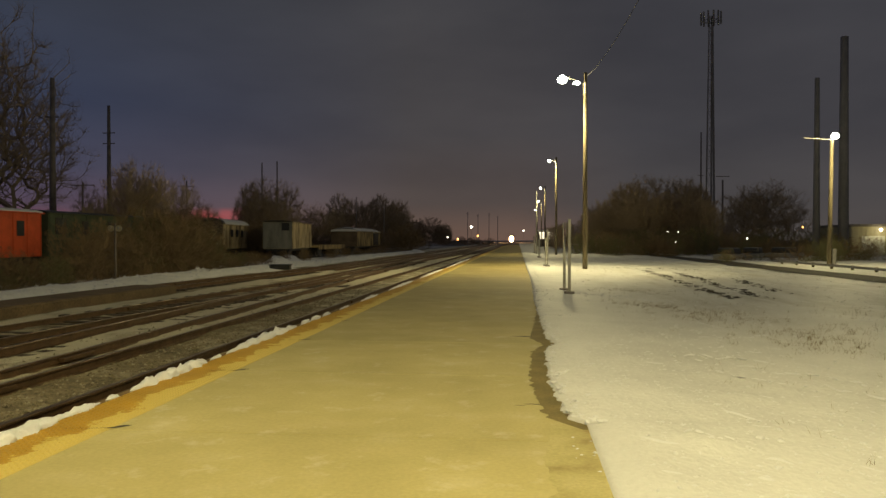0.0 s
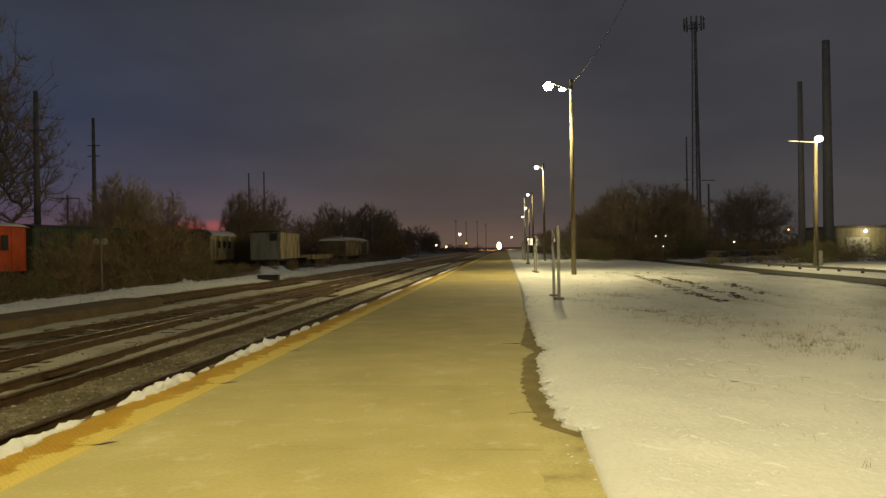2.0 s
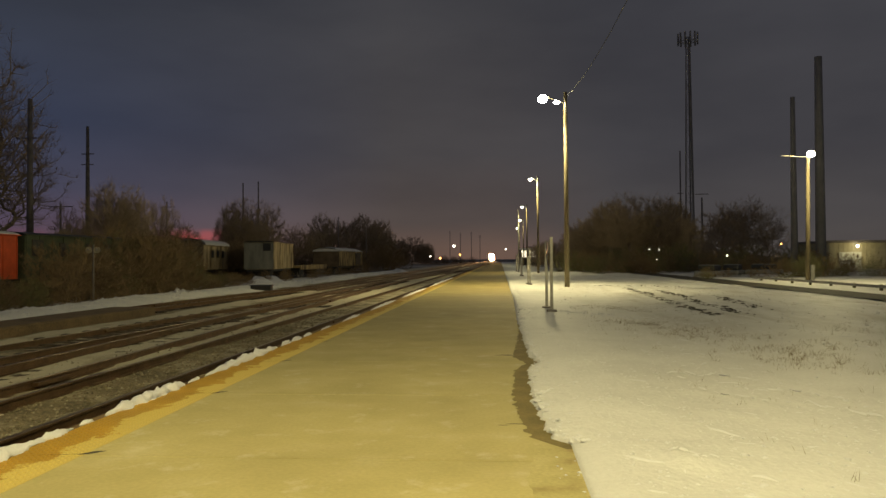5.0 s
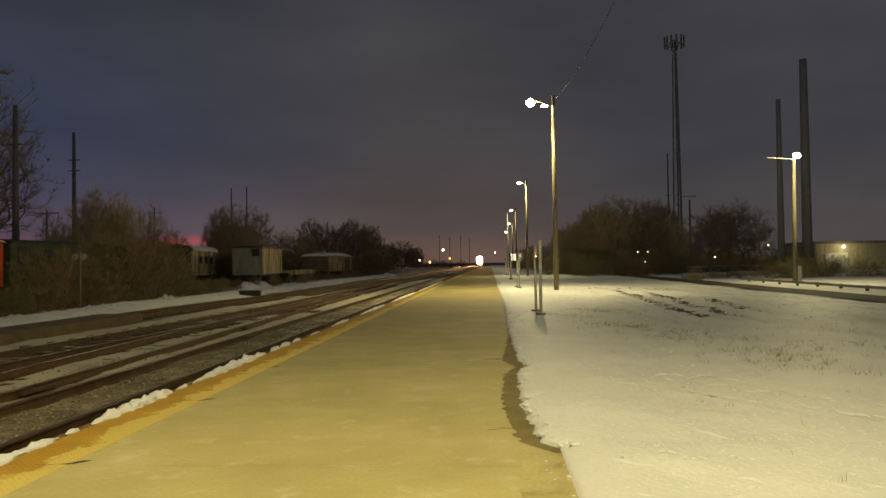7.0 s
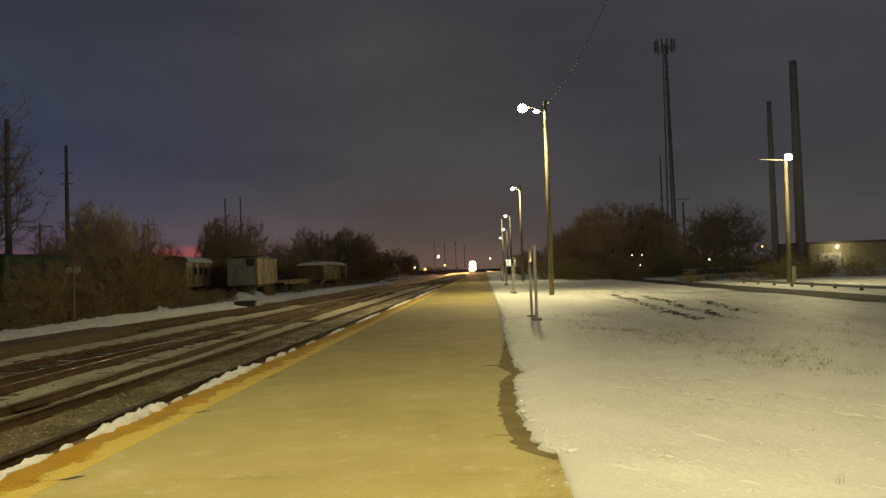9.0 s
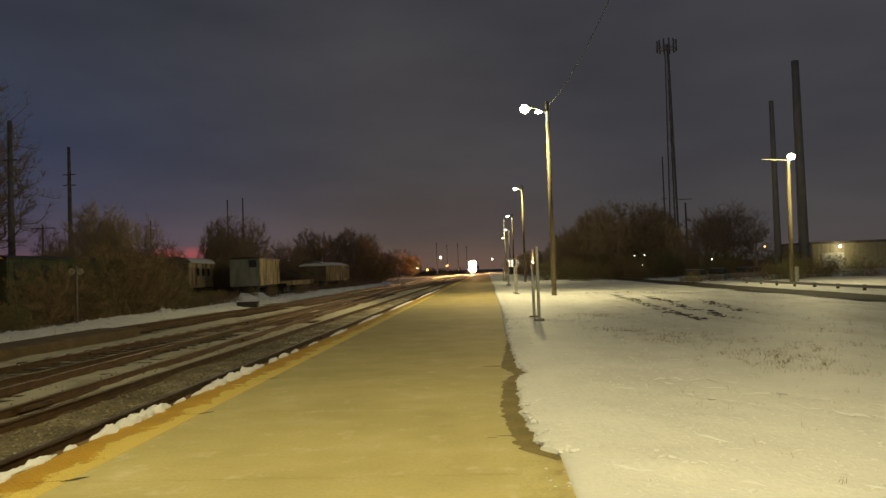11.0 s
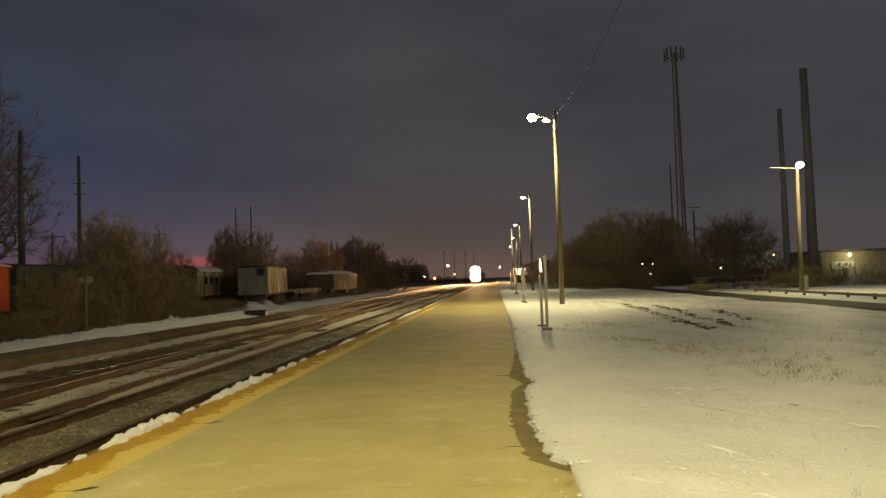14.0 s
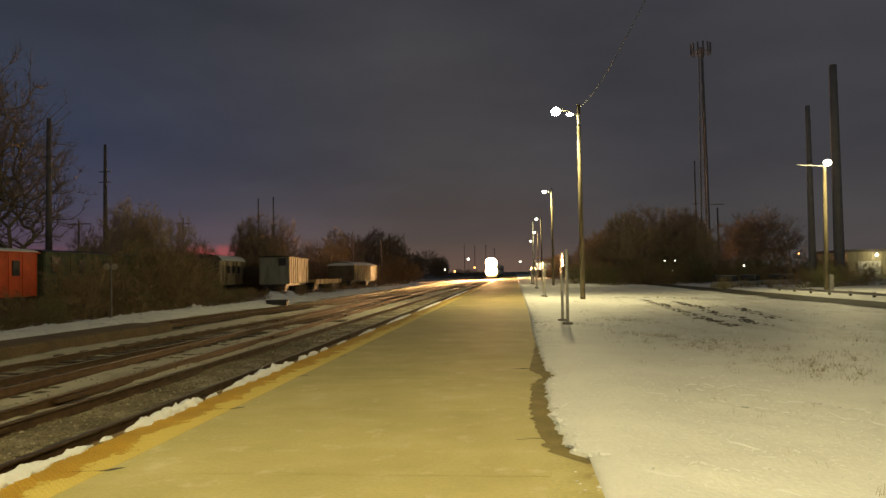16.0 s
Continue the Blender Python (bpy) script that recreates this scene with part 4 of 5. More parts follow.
for i in range(10):
    plant("brush", i % 3, -27.0 - 0.9 * i + rb.uniform(-1, 1), 57 + rb.uniform(-2, 3), rb.uniform(2.8, 4.0), rb.uniform(0, 360), green=i % 3 == 1)
# undergrowth along the museum siding
for i in range(16):
    plant("brush", i % 3, -23.4 + rb.uniform(-1.6, 1), 58 + i * 5, rb.uniform(0.4, 1.1), rb.uniform(0, 360))
for i in range(13):
    plant("brush", i % 3, -37.5 + 0.55 * i, 91 + rb.uniform(-3, 3), rb.uniform(3.4, 4.6), rb.uniform(0, 360))
for i in range(16):
    plant("brush", i % 3, -52 + 2.2 * i, 138 + rb.uniform(-5, 5), rb.uniform(3.5, 5.5), rb.uniform(0, 360))
for i in range(14):
    plant("brush", i % 3, -34 - rb.uniform(0, 10), 150 + i * 8, rb.uniform(2.5, 4.0), rb.uniform(0, 360))
# low scrub closing the view along the line
for i in range(13):
    plant("brush", i % 3, -36 + 1.9 * i, 345 + rb.uniform(-8, 8), rb.uniform(2.2, 3.6), rb.uniform(0, 360))
# hedge beyond the lane
for i in range(31):
    plant("brush", i % 3, 8.5 + i * 1.1, 102 + rb.uniform(-4, 4), rb.uniform(2.6, 3.9), rb.uniform(0, 360), green=i % 2 == 0)
for i in range(24):
    plant("brush", i % 3, 11 + i * 1.25, 90 + rb.uniform(-4, 4), rb.uniform(1.6, 2.8), rb.uniform(0, 360), green=i % 3 == 0)
for i in range(26):
    plant("brush", i % 3, 17.5 + i * 1.1, 67 + rb.uniform(-3, 5), rb.uniform(0.3, 1.1) if i < 7 else rb.uniform(0.9, 2.0), rb.uniform(0, 360), green=i % 2 == 0)


# ---- old railcars on the museum siding ----
def railcar(name, label, x0, x1, y0, y1, top, side, end, roof_high, snow=True, windows=(), door=None, base=0.75, end_window=None, hood=False, askew=0.0):
    """A railcar body over its trucks; x1 is the side towards the tracks, y0 the end towards the platform."""
    corner = pose(x1, y0, -0.5, 0, 0, askew) @ Matrix.Translation(((x0 - x1) / 2, (y1 - y0) / 2, 0))
    c = thing(name, label, "railcar", corner, "old railcars on the siding")
    w, l = (x1 - x0) / 2, (y1 - y0) / 2
    top, base = top + 0.5, base + 0.5
    part("body", boxed(-w, w, -l, l, base, top, bevel=0.04), side, c)
    part("end_panel", boxed(-w + 0.03, w - 0.03, -l - 0.03, -l, base + 0.03, top - 0.03, bevel=0.008), end, c)
    r = bmesh.new()
    n = 9
    vs = [[r.verts.new((w * 1.05 * math.cos(math.pi * i / (n - 1)), yy, top + roof_high * math.sin(math.pi * i / (n - 1)))) for i in range(n)] for yy in (-l - 0.15, l + 0.15)]
    for i in range(n - 1):
        r.faces.new((vs[0][i], vs[0][i + 1], vs[1][i + 1], vs[1][i]))
    r.faces.new(vs[0])
    r.faces.new(list(reversed(vs[1])))
    r.faces.new((vs[0][0], vs[1][0], vs[1][-1], vs[0][-1]))
    part("roof", r, M["snow"] if snow else M["black"], c, "roof under a layer of snow" if snow else "")
    if hood:
        e = bmesh.new()
        vs = [[e.verts.new((w * k * math.cos(math.pi * i / 12), yy, top - 0.02 + roof_high * k * math.sin(math.pi * i / 12))) for i in range(13)] for k, yy in ((1.08, -l - 0.4), (1.08, -l + 0.5), (0.9, -l - 0.4))]
        for i in range(12):
            e.faces.new((vs[0][i], vs[0][i + 1], vs[1][i + 1], vs[1][i]))
            e.faces.new((vs[0][i], vs[0][i + 1], vs[2][i + 1], vs[2][i]))
        part("end_hood", e, M["black"], c, "dark rounded end of the roof")
        part("end_infill", boxed(-w * 0.9, w * 0.9, -l - 0.2, -l - 0.151, top - 0.1, top + roof_high * 0.75, bevel=0.02), M["black"], c)
    part("underframe", boxed(-w * 0.8, w * 0.8, -l, l, base - 0.25, base, bevel=0.02), M["black"], c)
    for yy in (-l * 0.65, l * 0.65):
        tr = part("truck", boxed(-0.95, 0.95, yy - 1.1, yy + 1.1, 0.3, base - 0.25, bevel=0.05), M["black"], c)
        for sx in (-0.75, 0.75):
            for d in (-0.8, 0.8):
                part("wheel", tubed((sx - 0.06, yy + d, 0.42), (sx + 0.06, yy + d, 0.42), 0.42, n=16), M["dark_steel"], tr)
    for wy, wz, ww, wh in windows:
        f = part("window", boxed(w, w + 0.04, wy - ww / 2 - 0.06, wy + ww / 2 + 0.06, wz - wh / 2 + 0.5 - 0.06, wz + wh / 2 + 0.5 + 0.06, bevel=0.01), M["black"], c)
        part("pane", boxed(w + 0.041, w + 0.05, wy - ww / 2, wy + ww / 2, wz - wh / 2 + 0.5, wz + wh / 2 + 0.5), M["glass"], f)
    if end_window:
        ew, ez = end_window
        f = part("end_window", boxed(ew - 0.42, ew + 0.42, -l - 0.06, -l - 0.031, ez + 0.1, ez + 0.95, bevel=0.01), M["black"], c)
        part("pane", boxed(ew - 0.34, ew + 0.34, -l - 0.066, -l - 0.061, ez + 0.18, ez + 0.87), M["glass"], f)
    part("eave", boxed(w, w + 0.14, -l - 0.12, l + 0.12, top - 0.02, top + 0.05, bevel=0.01), side, c)
    k = int(2 * l / 1.2)
    for i in range(k + 1):
        yy = -l + 0.1 + i * (2 * l - 0.2) / k
        part("side_rib", boxed(w, w + 0.035, yy - 0.035, yy + 0.035, base + 0.02, top - 0.02), side, c)
    if door:
        part("door", boxed(w + 0.036, w + 0.08, door[0], door[1], base + 0.1, top - 0.15, bevel=0.01), door[2], c, "sliding door panel, a black one standing for a dark opening")
    return c


railcar("red_caboose", "orange-red caboose with snow on its roof", -31.2, -28.2, 31.5, 41.3, 3.3, M["car_red"], M["car_red"], 0.3, windows=[(3.0, 2.4, 0.5, 0.75), (-1.0, 2.4, 0.5, 0.75)])
railcar("green_caboose", "dark green caboose behind leafless brush", -31.2, -28.2, 42.0, 53.5, 3.35, M["car_green"], M["car_green"], 0.25, snow=False, windows=[(-4.6, 2.6, 1.0, 0.9), (-2.0, 2.5, 0.6, 0.8), (1.0, 2.5, 0.6, 0.8), (3.5, 2.5, 0.6, 0.8)])
railcar("rounded_railcar", "dark round-ended railcar with a tan side", -35.2, -32.1, 78.0, 89.0, 3.45, M["car_lit_tan"], M["black"], 0.75, windows=[(-2.0, 2.5, 0.8, 0.7), (0.2, 2.5, 0.8, 0.7), (2.4, 2.5, 0.8, 0.7)], hood=True, askew=6.5)
railcar("grey_boxcar", "weathered grey boxcar with a tan side", -28.3, -25.0, 80.2, 93.0, 3.75, M["car_lit_tan"], M["car_grey"], 0.2, snow=False, door=(-1.3, 1.3, M["car_lit_tan"]), end_window=(0.9, 3.2), askew=6.5)
# the black door panel paints in the shade of an opening in the side
railcar("snowy_boxcar", "brown boxcar with drooping snow on its roof", -29.2, -25.0, 113.8, 133, 3.1, M["car_tan"], M["car_brown"], 0.45, door=(3.0, 7.6, M["black"]))


def roof_snow(x0, x1, y0, y1, z, seed):
    """Uneven snow that slumps over a roof's edge."""
    n, k = 44, 9
    verts = []
    for j in range(n + 1):
        y = y0 + (y1 - y0) * j / n
        for i in range(k):
            u = i / (k - 1)
            over = 0.25 * fbm(seed, y * 0.8) if i == k - 1 else 0.0
            sag = 0.55 * max(0.0, fbm(y * 0.5, seed * 2.0) + 0.15) if i == k - 1 else 0.0
            verts.append((x0 + (x1 - x0) * u + over, y, z + 0.45 * math.sin(math.pi * u) + 0.16 + 0.12 * fbm(u * 4, y * 0.7, seed) - sag))
    faces = [(j * k + i, j * k + i + 1, (j + 1) * k + i + 1, (j + 1) * k + i) for j in range(n) for i in range(k - 1)]
    tagged(raw("roof_snow", verts, faces, M["bank_snow"], smooth=True), "uneven snow slumping over a boxcar roof", "snow")


roof_snow(-29.2, -24.9, 113.7, 133.1, 3.12, 4.0)


# ---- small things on the museum siding ----
flat = thing("flatcar", "low empty flatcar with a weathered wooden deck", "railcar", pose(-27, 100, -0.5), "old railcars on the siding")
part("deck", boxed(-1.5, 1.5, -7, 7, 1.25, 1.55, bevel=0.02), M["car_tan"], flat)
part("side_sill", boxed(1.5, 1.58, -7, 7, 1.0, 1.62, bevel=0.01), M["car_tan"], flat)
for yy in (-4.6, 4.6):
    tr = part("truck", boxed(-0.95, 0.95, yy - 1.1, yy + 1.1, 0.3, 1.25, bevel=0.05), M["black"], flat)
    for sx in (-0.75, 0.75):
        for d in (-0.8, 0.8):
            part("wheel", tubed((sx - 0.06, yy + d, 0.42), (sx + 0.06, yy + d, 0.42), 0.42, n=16), M["dark_steel"], tr)

signal = thing("crossing_signal", "old crossing signal with two pale round targets", "signal", pose(-20.9, 36.6, -0.75))
part("post", tubed((0, 0, 0), (0, 0, 3.35), 0.06, 0.05, 10), M["dark_steel"], signal)
part("crossbar", boxed(-0.42, 0.42, -0.03, 0.03, 3.0, 3.08, bevel=0.01), M["dark_steel"], signal)
for sx in (-0.22, 0.22):
    t = part("target", tubed((sx, -0.06, 3.08), (sx, -0.03, 3.08), 0.17, n=20), M["wall_cream"], signal, "pale round target")
    part("hood", tubed((sx, -0.14, 3.10), (sx, -0.06, 3.10), 0.05, 0.06, 14), M["steel"], t)

relay = thing("relay_box", "low dark equipment box in the snow bank", "box", pose(-16.6, 50.5, -0.45, 0, 0, 8))
part("case", boxed(-0.7, 0.7, -0.4, 0.4, 0, 0.40, bevel=0.03), M["black"], relay)
part("lid", boxed(-0.76, 0.76, -0.46, 0.46, 0.403, 0.47, bevel=0.02), M["black"], relay)


def debris_heap(x, y, w, h, seed):
    n, k = 18, 7
    verts, faces = [(x, y, h * 0.75 - 0.5)], []
    for j in range(1, k):
        for i in range(n):
            a, r = 2 * math.pi * i / n, j / (k - 1)
            q = w * r * (1 + 0.3 * fbm(seed + math.cos(a) * 1.5, math.sin(a) * 1.5))
            verts.append((x + q * math.cos(a), y + q * math.sin(a), -0.5 + (h * (1 - r ** 1.6)) * (0.8 + 0.5 * fbm(seed + q * 2, a * 2))))
    for i in range(n):
        faces.append((0, 1 + i, 1 + (i + 1) % n))
        for j in range(k - 2):
            a, b = 1 + j * n + i, 1 + j * n + (i + 1) % n
            faces.append((a, a + n, b + n, b))
    tagged(raw("snow_mound", verts, faces, M["snow_clump"], smooth=True), "small uneven snow-covered mound on the bank", "snow mound", "snow mounds on the bank")


for hp in ((-20.3, 30.5, 0.9, 0.35, 1), (-19.6, 35.5, 1.1, 0.4, 2), (-19.0, 41.0, 0.8, 0.45, 3), (-20.0, 45.0, 1.2, 0.5, 4), (-22.0, 66.0, 1.5, 0.9, 6), (-23.5, 74.0, 1.6, 0.8, 7), (-18.4, 66.0, 1.0, 0.5, 8), (-17.5, 92.0, 1.2, 0.6, 9), (-16.5, 120, 1.6, 0.8, 10)):
    debris_heap(*hp)


# ---- yard building and parked cars beyond the lane ----
def yard_building():
    b = thing("yard_building", "low cream metal building with a lit doorway", "building", pose(56.9, 108, -0.6))
    part("wall", boxed(-10.6, 14, 0, 12, 0, 4.2, bevel=0.03), M["wall_cream"], b)
    part("roof", boxed(-10.9, 14.3, -0.3, 12.3, 4.203, 4.55, bevel=0.03), M["dark_steel"], b)
    for k in range(40):
        xx = -10.4 + k * 0.62
        part("wall_rib", boxed(xx - 0.05, xx + 0.05, -0.05, -0.001, 0.1, 4.1), M["wall_cream"], b)
    d = part("door", boxed(-9.2, -6.2, -0.09, -0.052, 0, 2.9, bevel=0.01), M["paint_white"], b)
    for i in range(3):
        part("door_panel", boxed(-9.0 + i * 0.95, -8.15 + i * 0.95, -0.12, -0.091, 0.2, 2.7, bevel=0.01), M["paint_white"], d)
    w = bmesh.new()
    bmesh.ops.create_uvsphere(w, u_segments=12, v_segments=8, radius=0.2, matrix=Matrix.Translation((-6.9, -0.5, 3.75)))
    part("wall_lamp", w, M["far_white"], b, "bright wall lamp over the door", smooth=True)


yard_building()
lamp_light("lamp_light", 50.0, 106.0, 2.8, 130)


def parked_car(x, y, turn, mat):
    c = thing("parked_car", "pale parked car at the dark edge of the yard", "car", pose(x, y, -0.55, 0, 0, turn), "parked cars in the yard")
    part("body", boxed(-2.2, 2.2, -0.88, 0.88, 0.35, 0.95, bevel=0.14), mat, c)
    part("cabin", boxed(-1.3, 1.1, -0.78, 0.78, 0.93, 1.5, bevel=0.2), M["glass"], c)
    part("cabin_roof", boxed(-1.0, 0.8, -0.7, 0.7, 1.46, 1.53, bevel=0.03), mat, c)
    for wx in (-1.4, 1.4):
        for wy in (-0.85, 0.85):
            part("wheel", tubed((wx, wy - 0.1, 0.33), (wx, wy + 0.1, 0.33), 0.33, n=16), M["black"], c)


for cx, cy, ct in ((20.2, 73, 58), (23.6, 77, 64), (27.4, 79, 40)):
    parked_car(cx, cy, ct, M["car_paint"])


# ---- lights in the distance ----
def far_lamp(x, y, z, r, mat, label):
    p = thing("distant_lamp", label, "street lamp", pose(x, y, -0.6), "distant lamps")
    part("pole", tubed((0, 0, 0), (0, 0, z + 0.6), 0.025, 0.02, 6), M["dark_steel"], p)
    g = bmesh.new()
    bmesh.ops.create_uvsphere(g, u_segments=10, v_segments=7, radius=r, matrix=Matrix.Translation((0, -0.1, z + 0.6)))
    part("lens", g, mat, p, smooth=True)


far_lamp(-17.4, 280.0, 6.7, 0.46, M["far_white"], "small white lamp far along the line")
far_lamp(-25.5, 270.0, 2.8, 0.22, M["far_white"], "small white lamp far along the line")
far_lamp(-21.8, 270.0, 2.1, 0.37, M["far_amber"], "small amber lamp far along the line")
far_lamp(-15.0, 280.0, 3.4, 0.31, M["far_amber"], "small amber lamp far along the line")
far_lamp(2.4, 300.0, 5.6, 0.31, M["far_white"], "white lamp beyond the platform end")
far_lamp(11.2, 160.0, 3.2, 0.1, M["far_white"], "small white lamp beyond the yard")
far_lamp(14.3, 170.0, 3.3, 0.08, M["far_white"], "small white lamp beyond the yard")
far_lamp(17.8, 90.0, 2.7, 0.05, M["far_white"], "small white yard light")
far_lamp(19.0, 90.0, 2.7, 0.05, M["far_white"], "small white yard light")
far_lamp(18.5, 89.0, 1.5, 0.05, M["far_white"], "small white yard light")
far_lamp(26.3, 88.0, 1.9, 0.07, M["far_white"], "small white yard light")
far_lamp(32.4, 88.0, 3.2, 0.09, M["far_amber"], "amber street lamp behind the trees")


# ---- platform building far along the line ----
station = thing("platform_shelter", "distant lit shelter with pale window bands", "shelter", pose(8.4, 200, -0.5))
part("wall", boxed(-2.8, 2.8, 0, 8, 0, 4.7, bevel=0.03), M["brick_dark"], station)
part("roof", boxed(-3.2, 3.2, -0.6, 8.4, 4.703, 5.0, bevel=0.03), M["paint_white"], station)
for i in range(5):
    part("window", boxed(-2.6 + i * 1.05, -1.7 + i * 1.05, -0.05, -0.001, 2.6, 4.4, bevel=0.01), M["window_glow"], station, "lit window")


# ---- muddy ruts and dead grass in the snow ----
def mud_patch(x, y, a, b, turn, seed):
    n = 14
    c, s = math.cos(turn), math.sin(turn)
    verts = [(x, y, snow_height(x, y) + 0.03)]
    for i in range(n):
        t = 2 * math.pi * i / n
        r = 0.75 + 0.5 * fbm(seed * 3.1 + math.cos(t), math.sin(t) + seed)
        u, v = a * math.cos(t) * r, b * math.sin(t) * r
        px, py = x + u * c - v * s, y + u * s + v * c
        verts.append((px, py, snow_height(px, py) + 0.012))
    faces = [(0, 1 + i, 1 + (i + 1) % n) for i in range(n)]
    return verts, faces


def ruts():
    rnd = random.Random(8)
    verts, faces = [], []
    for x0, y0, x1, y1, n in ((7.4, 44, 6.4, 23, 190), (8.5, 40, 7.5, 23.5, 160), (9.8, 34, 8.8, 25, 50), (6.0, 48, 11, 46, 30)):
        for i in range(n):
            t = rnd.random()
            x, y = x0 + (x1 - x0) * t + rnd.gauss(0, 0.14), y0 + (y1 - y0) * t + rnd.gauss(0, 0.3)
            v, f = mud_patch(x, y, rnd.uniform(0.03, 0.13), rnd.uniform(0.05, 0.26), rnd.uniform(-0.3, 0.3), i)
            k = len(verts)
            verts += v
            faces += [tuple(q + k for q in g) for g in f]
    tagged(raw("mud_ruts", verts, faces, M["mud"]), "dark muddy wheel ruts showing through the snow", "ruts", kind="stuff")


ruts()


def grass_tufts():
    rnd = random.Random(4)
    verts, faces = [], []
    spots = []
    for _ in range(320):
        y = rnd.uniform(5, 44)
        x = rnd.uniform(2.2, 4 + y * 0.36)
        spots.append((x, y, rnd.randint(2, 5)))
    for cx, cy, n, sp in ((5.3, 14.2, 60, 0.7), (4.9, 13.0, 50, 0.5), (4.2, 18.5, 50, 0.6), (3.4, 20.5, 40, 0.5), (4.8, 16.5, 40, 0.6), (4.4, 17.6, 50, 0.5), (3.6, 25.6, 40, 0.6), (3.7, 19.8, 30, 0.3), (5.1, 12.0, 25, 0.4), (7.2, 15.0, 40, 1.0), (5, 24, 24, 1.0), (8.5, 19, 40, 1.3)):
        for _ in range(n):
            spots.append((cx + rnd.gauss(0, sp), cy + rnd.gauss(0, sp), rnd.randint(3, 8)))
    for x, y, n in spots:
        if x < 1.2:
            continue
        z = snow_height(x, y) - 0.01
        for _ in range(n):
            a, h, l = rnd.uniform(0, 6.28), rnd.uniform(0.03, 0.12), rnd.uniform(0.02, 0.10)
            bx, by = x + rnd.gauss(0, 0.05), y + rnd.gauss(0, 0.05)
            tx, ty = bx + l * math.cos(a), by + l * math.sin(a)
            k = len(verts)
            w = 0.0026
            verts += [(bx - w, by, z), (bx + w, by, z), (tx, ty, z + h), (bx, by + w, z)]
            faces += [(k, k + 1, k + 2), (k + 1, k + 3, k + 2), (k + 3, k, k + 2)]
    tagged(raw("dead_grass", verts, faces, M["grass"]), "sparse dead grass stalks poking through the snow", "grass", kind="stuff")


grass_tufts()


# ---- loose snow crumbs and ballast stones ----
def scatter(name, label, category, mat, spots, seed, flat):
    rnd = random.Random(seed)
    verts, faces = [], []
    for x, y, z, r in spots:
        k = len(verts)
        for dx, dy, dz in ((1, 0, 0), (0, 1, 0), (-1, 0, 0), (0, -1, 0), (0, 0, 1), (0, 0, -1)):
            s = r * rnd.uniform(0.6, 1.25)
            verts.append((x + dx * s + rnd.gauss(0, r * 0.2), y + dy * s + rnd.gauss(0, r * 0.2), z + dz * s * flat))
        for i in range(4):
            faces += [(k + i, k + (i + 1) % 4, k + 4), (k + (i + 1) % 4, k + i, k + 5)]
    tagged(raw(name, verts, faces, mat, smooth=False), label, category, kind="stuff")


def crumbs():
    rnd = random.Random(21)
    spots = []
    for _ in range(2600):
        y = 4.5 + 22 * rnd.random() ** 1.5
        x = rnd.uniform(0.9, 3 + y * 0.5)
        spots.append((x, y, snow_height(x, y), rnd.uniform(0.006, 0.022) * (1 + y * 0.04)))
    for _ in range(3200):
        y = 4.5 + 11 * rnd.random()
        x = rnd.uniform(0.85, 2.5 + y * 0.5)
        spots.append((x, y, snow_height(x, y), rnd.uniform(0.004, 0.012)))
    for _ in range(600):
        y = 7 + 30 * rnd.random() ** 1.3
        x = along(SNOWLINE, y) + abs(rnd.gauss(0, 0.25))
        spots.append((x, y, 0.05, rnd.uniform(0.006, 0.018) * (1 + y * 0.03)))
    for _ in range(260):
        t = rnd.random()
        x, y = 1.8 + 2.6 * t, 23.5 - 2.0 * t + rnd.gauss(0, 0.4)
        spots.append((x, y, snow_height(x, y), rnd.uniform(0.02, 0.06)))
    for _ in range(1500):
        y = rnd.uniform(20, 52)
        x = rnd.uniform(2.5, 16)
        spots.append((x, y, snow_height(x, y) - 0.01, rnd.uniform(0.02, 0.06)))
    for _ in range(1100):
        y = rnd.uniform(24, 90)
        x = -16.4 - rnd.uniform(0, 4.5)
        spots.append((x, y, bank_height(x, y), rnd.uniform(0.03, 0.13)))
    for _ in range(9):
        spots.append((rnd.uniform(0.45, 0.66), rnd.uniform(5.4, 6.9), 0.008, rnd.uniform(0.008, 0.03)))
    scatter("snow_crumbs", "small loose crumbs of crusted snow", "snow", M["snow_clump"], spots, 3, 0.45)


def stones():
    rnd = random.Random(22)
    spots = []
    for _ in range(4000):
        y = 4 + 26 * rnd.random() ** 1.4
        x = rnd.uniform(-6.8, -5.45) if rnd.random() < 0.8 else rnd.uniform(-9.6, EDGE_L - 0.15)
        spots.append((x, y, bed_height(x, y) + 0.005, rnd.uniform(0.014, 0.034)))
    scatter("ballast_stones", "loose dark ballast stones between the rails", "ballast", M["stone"], spots, 5, 0.8)


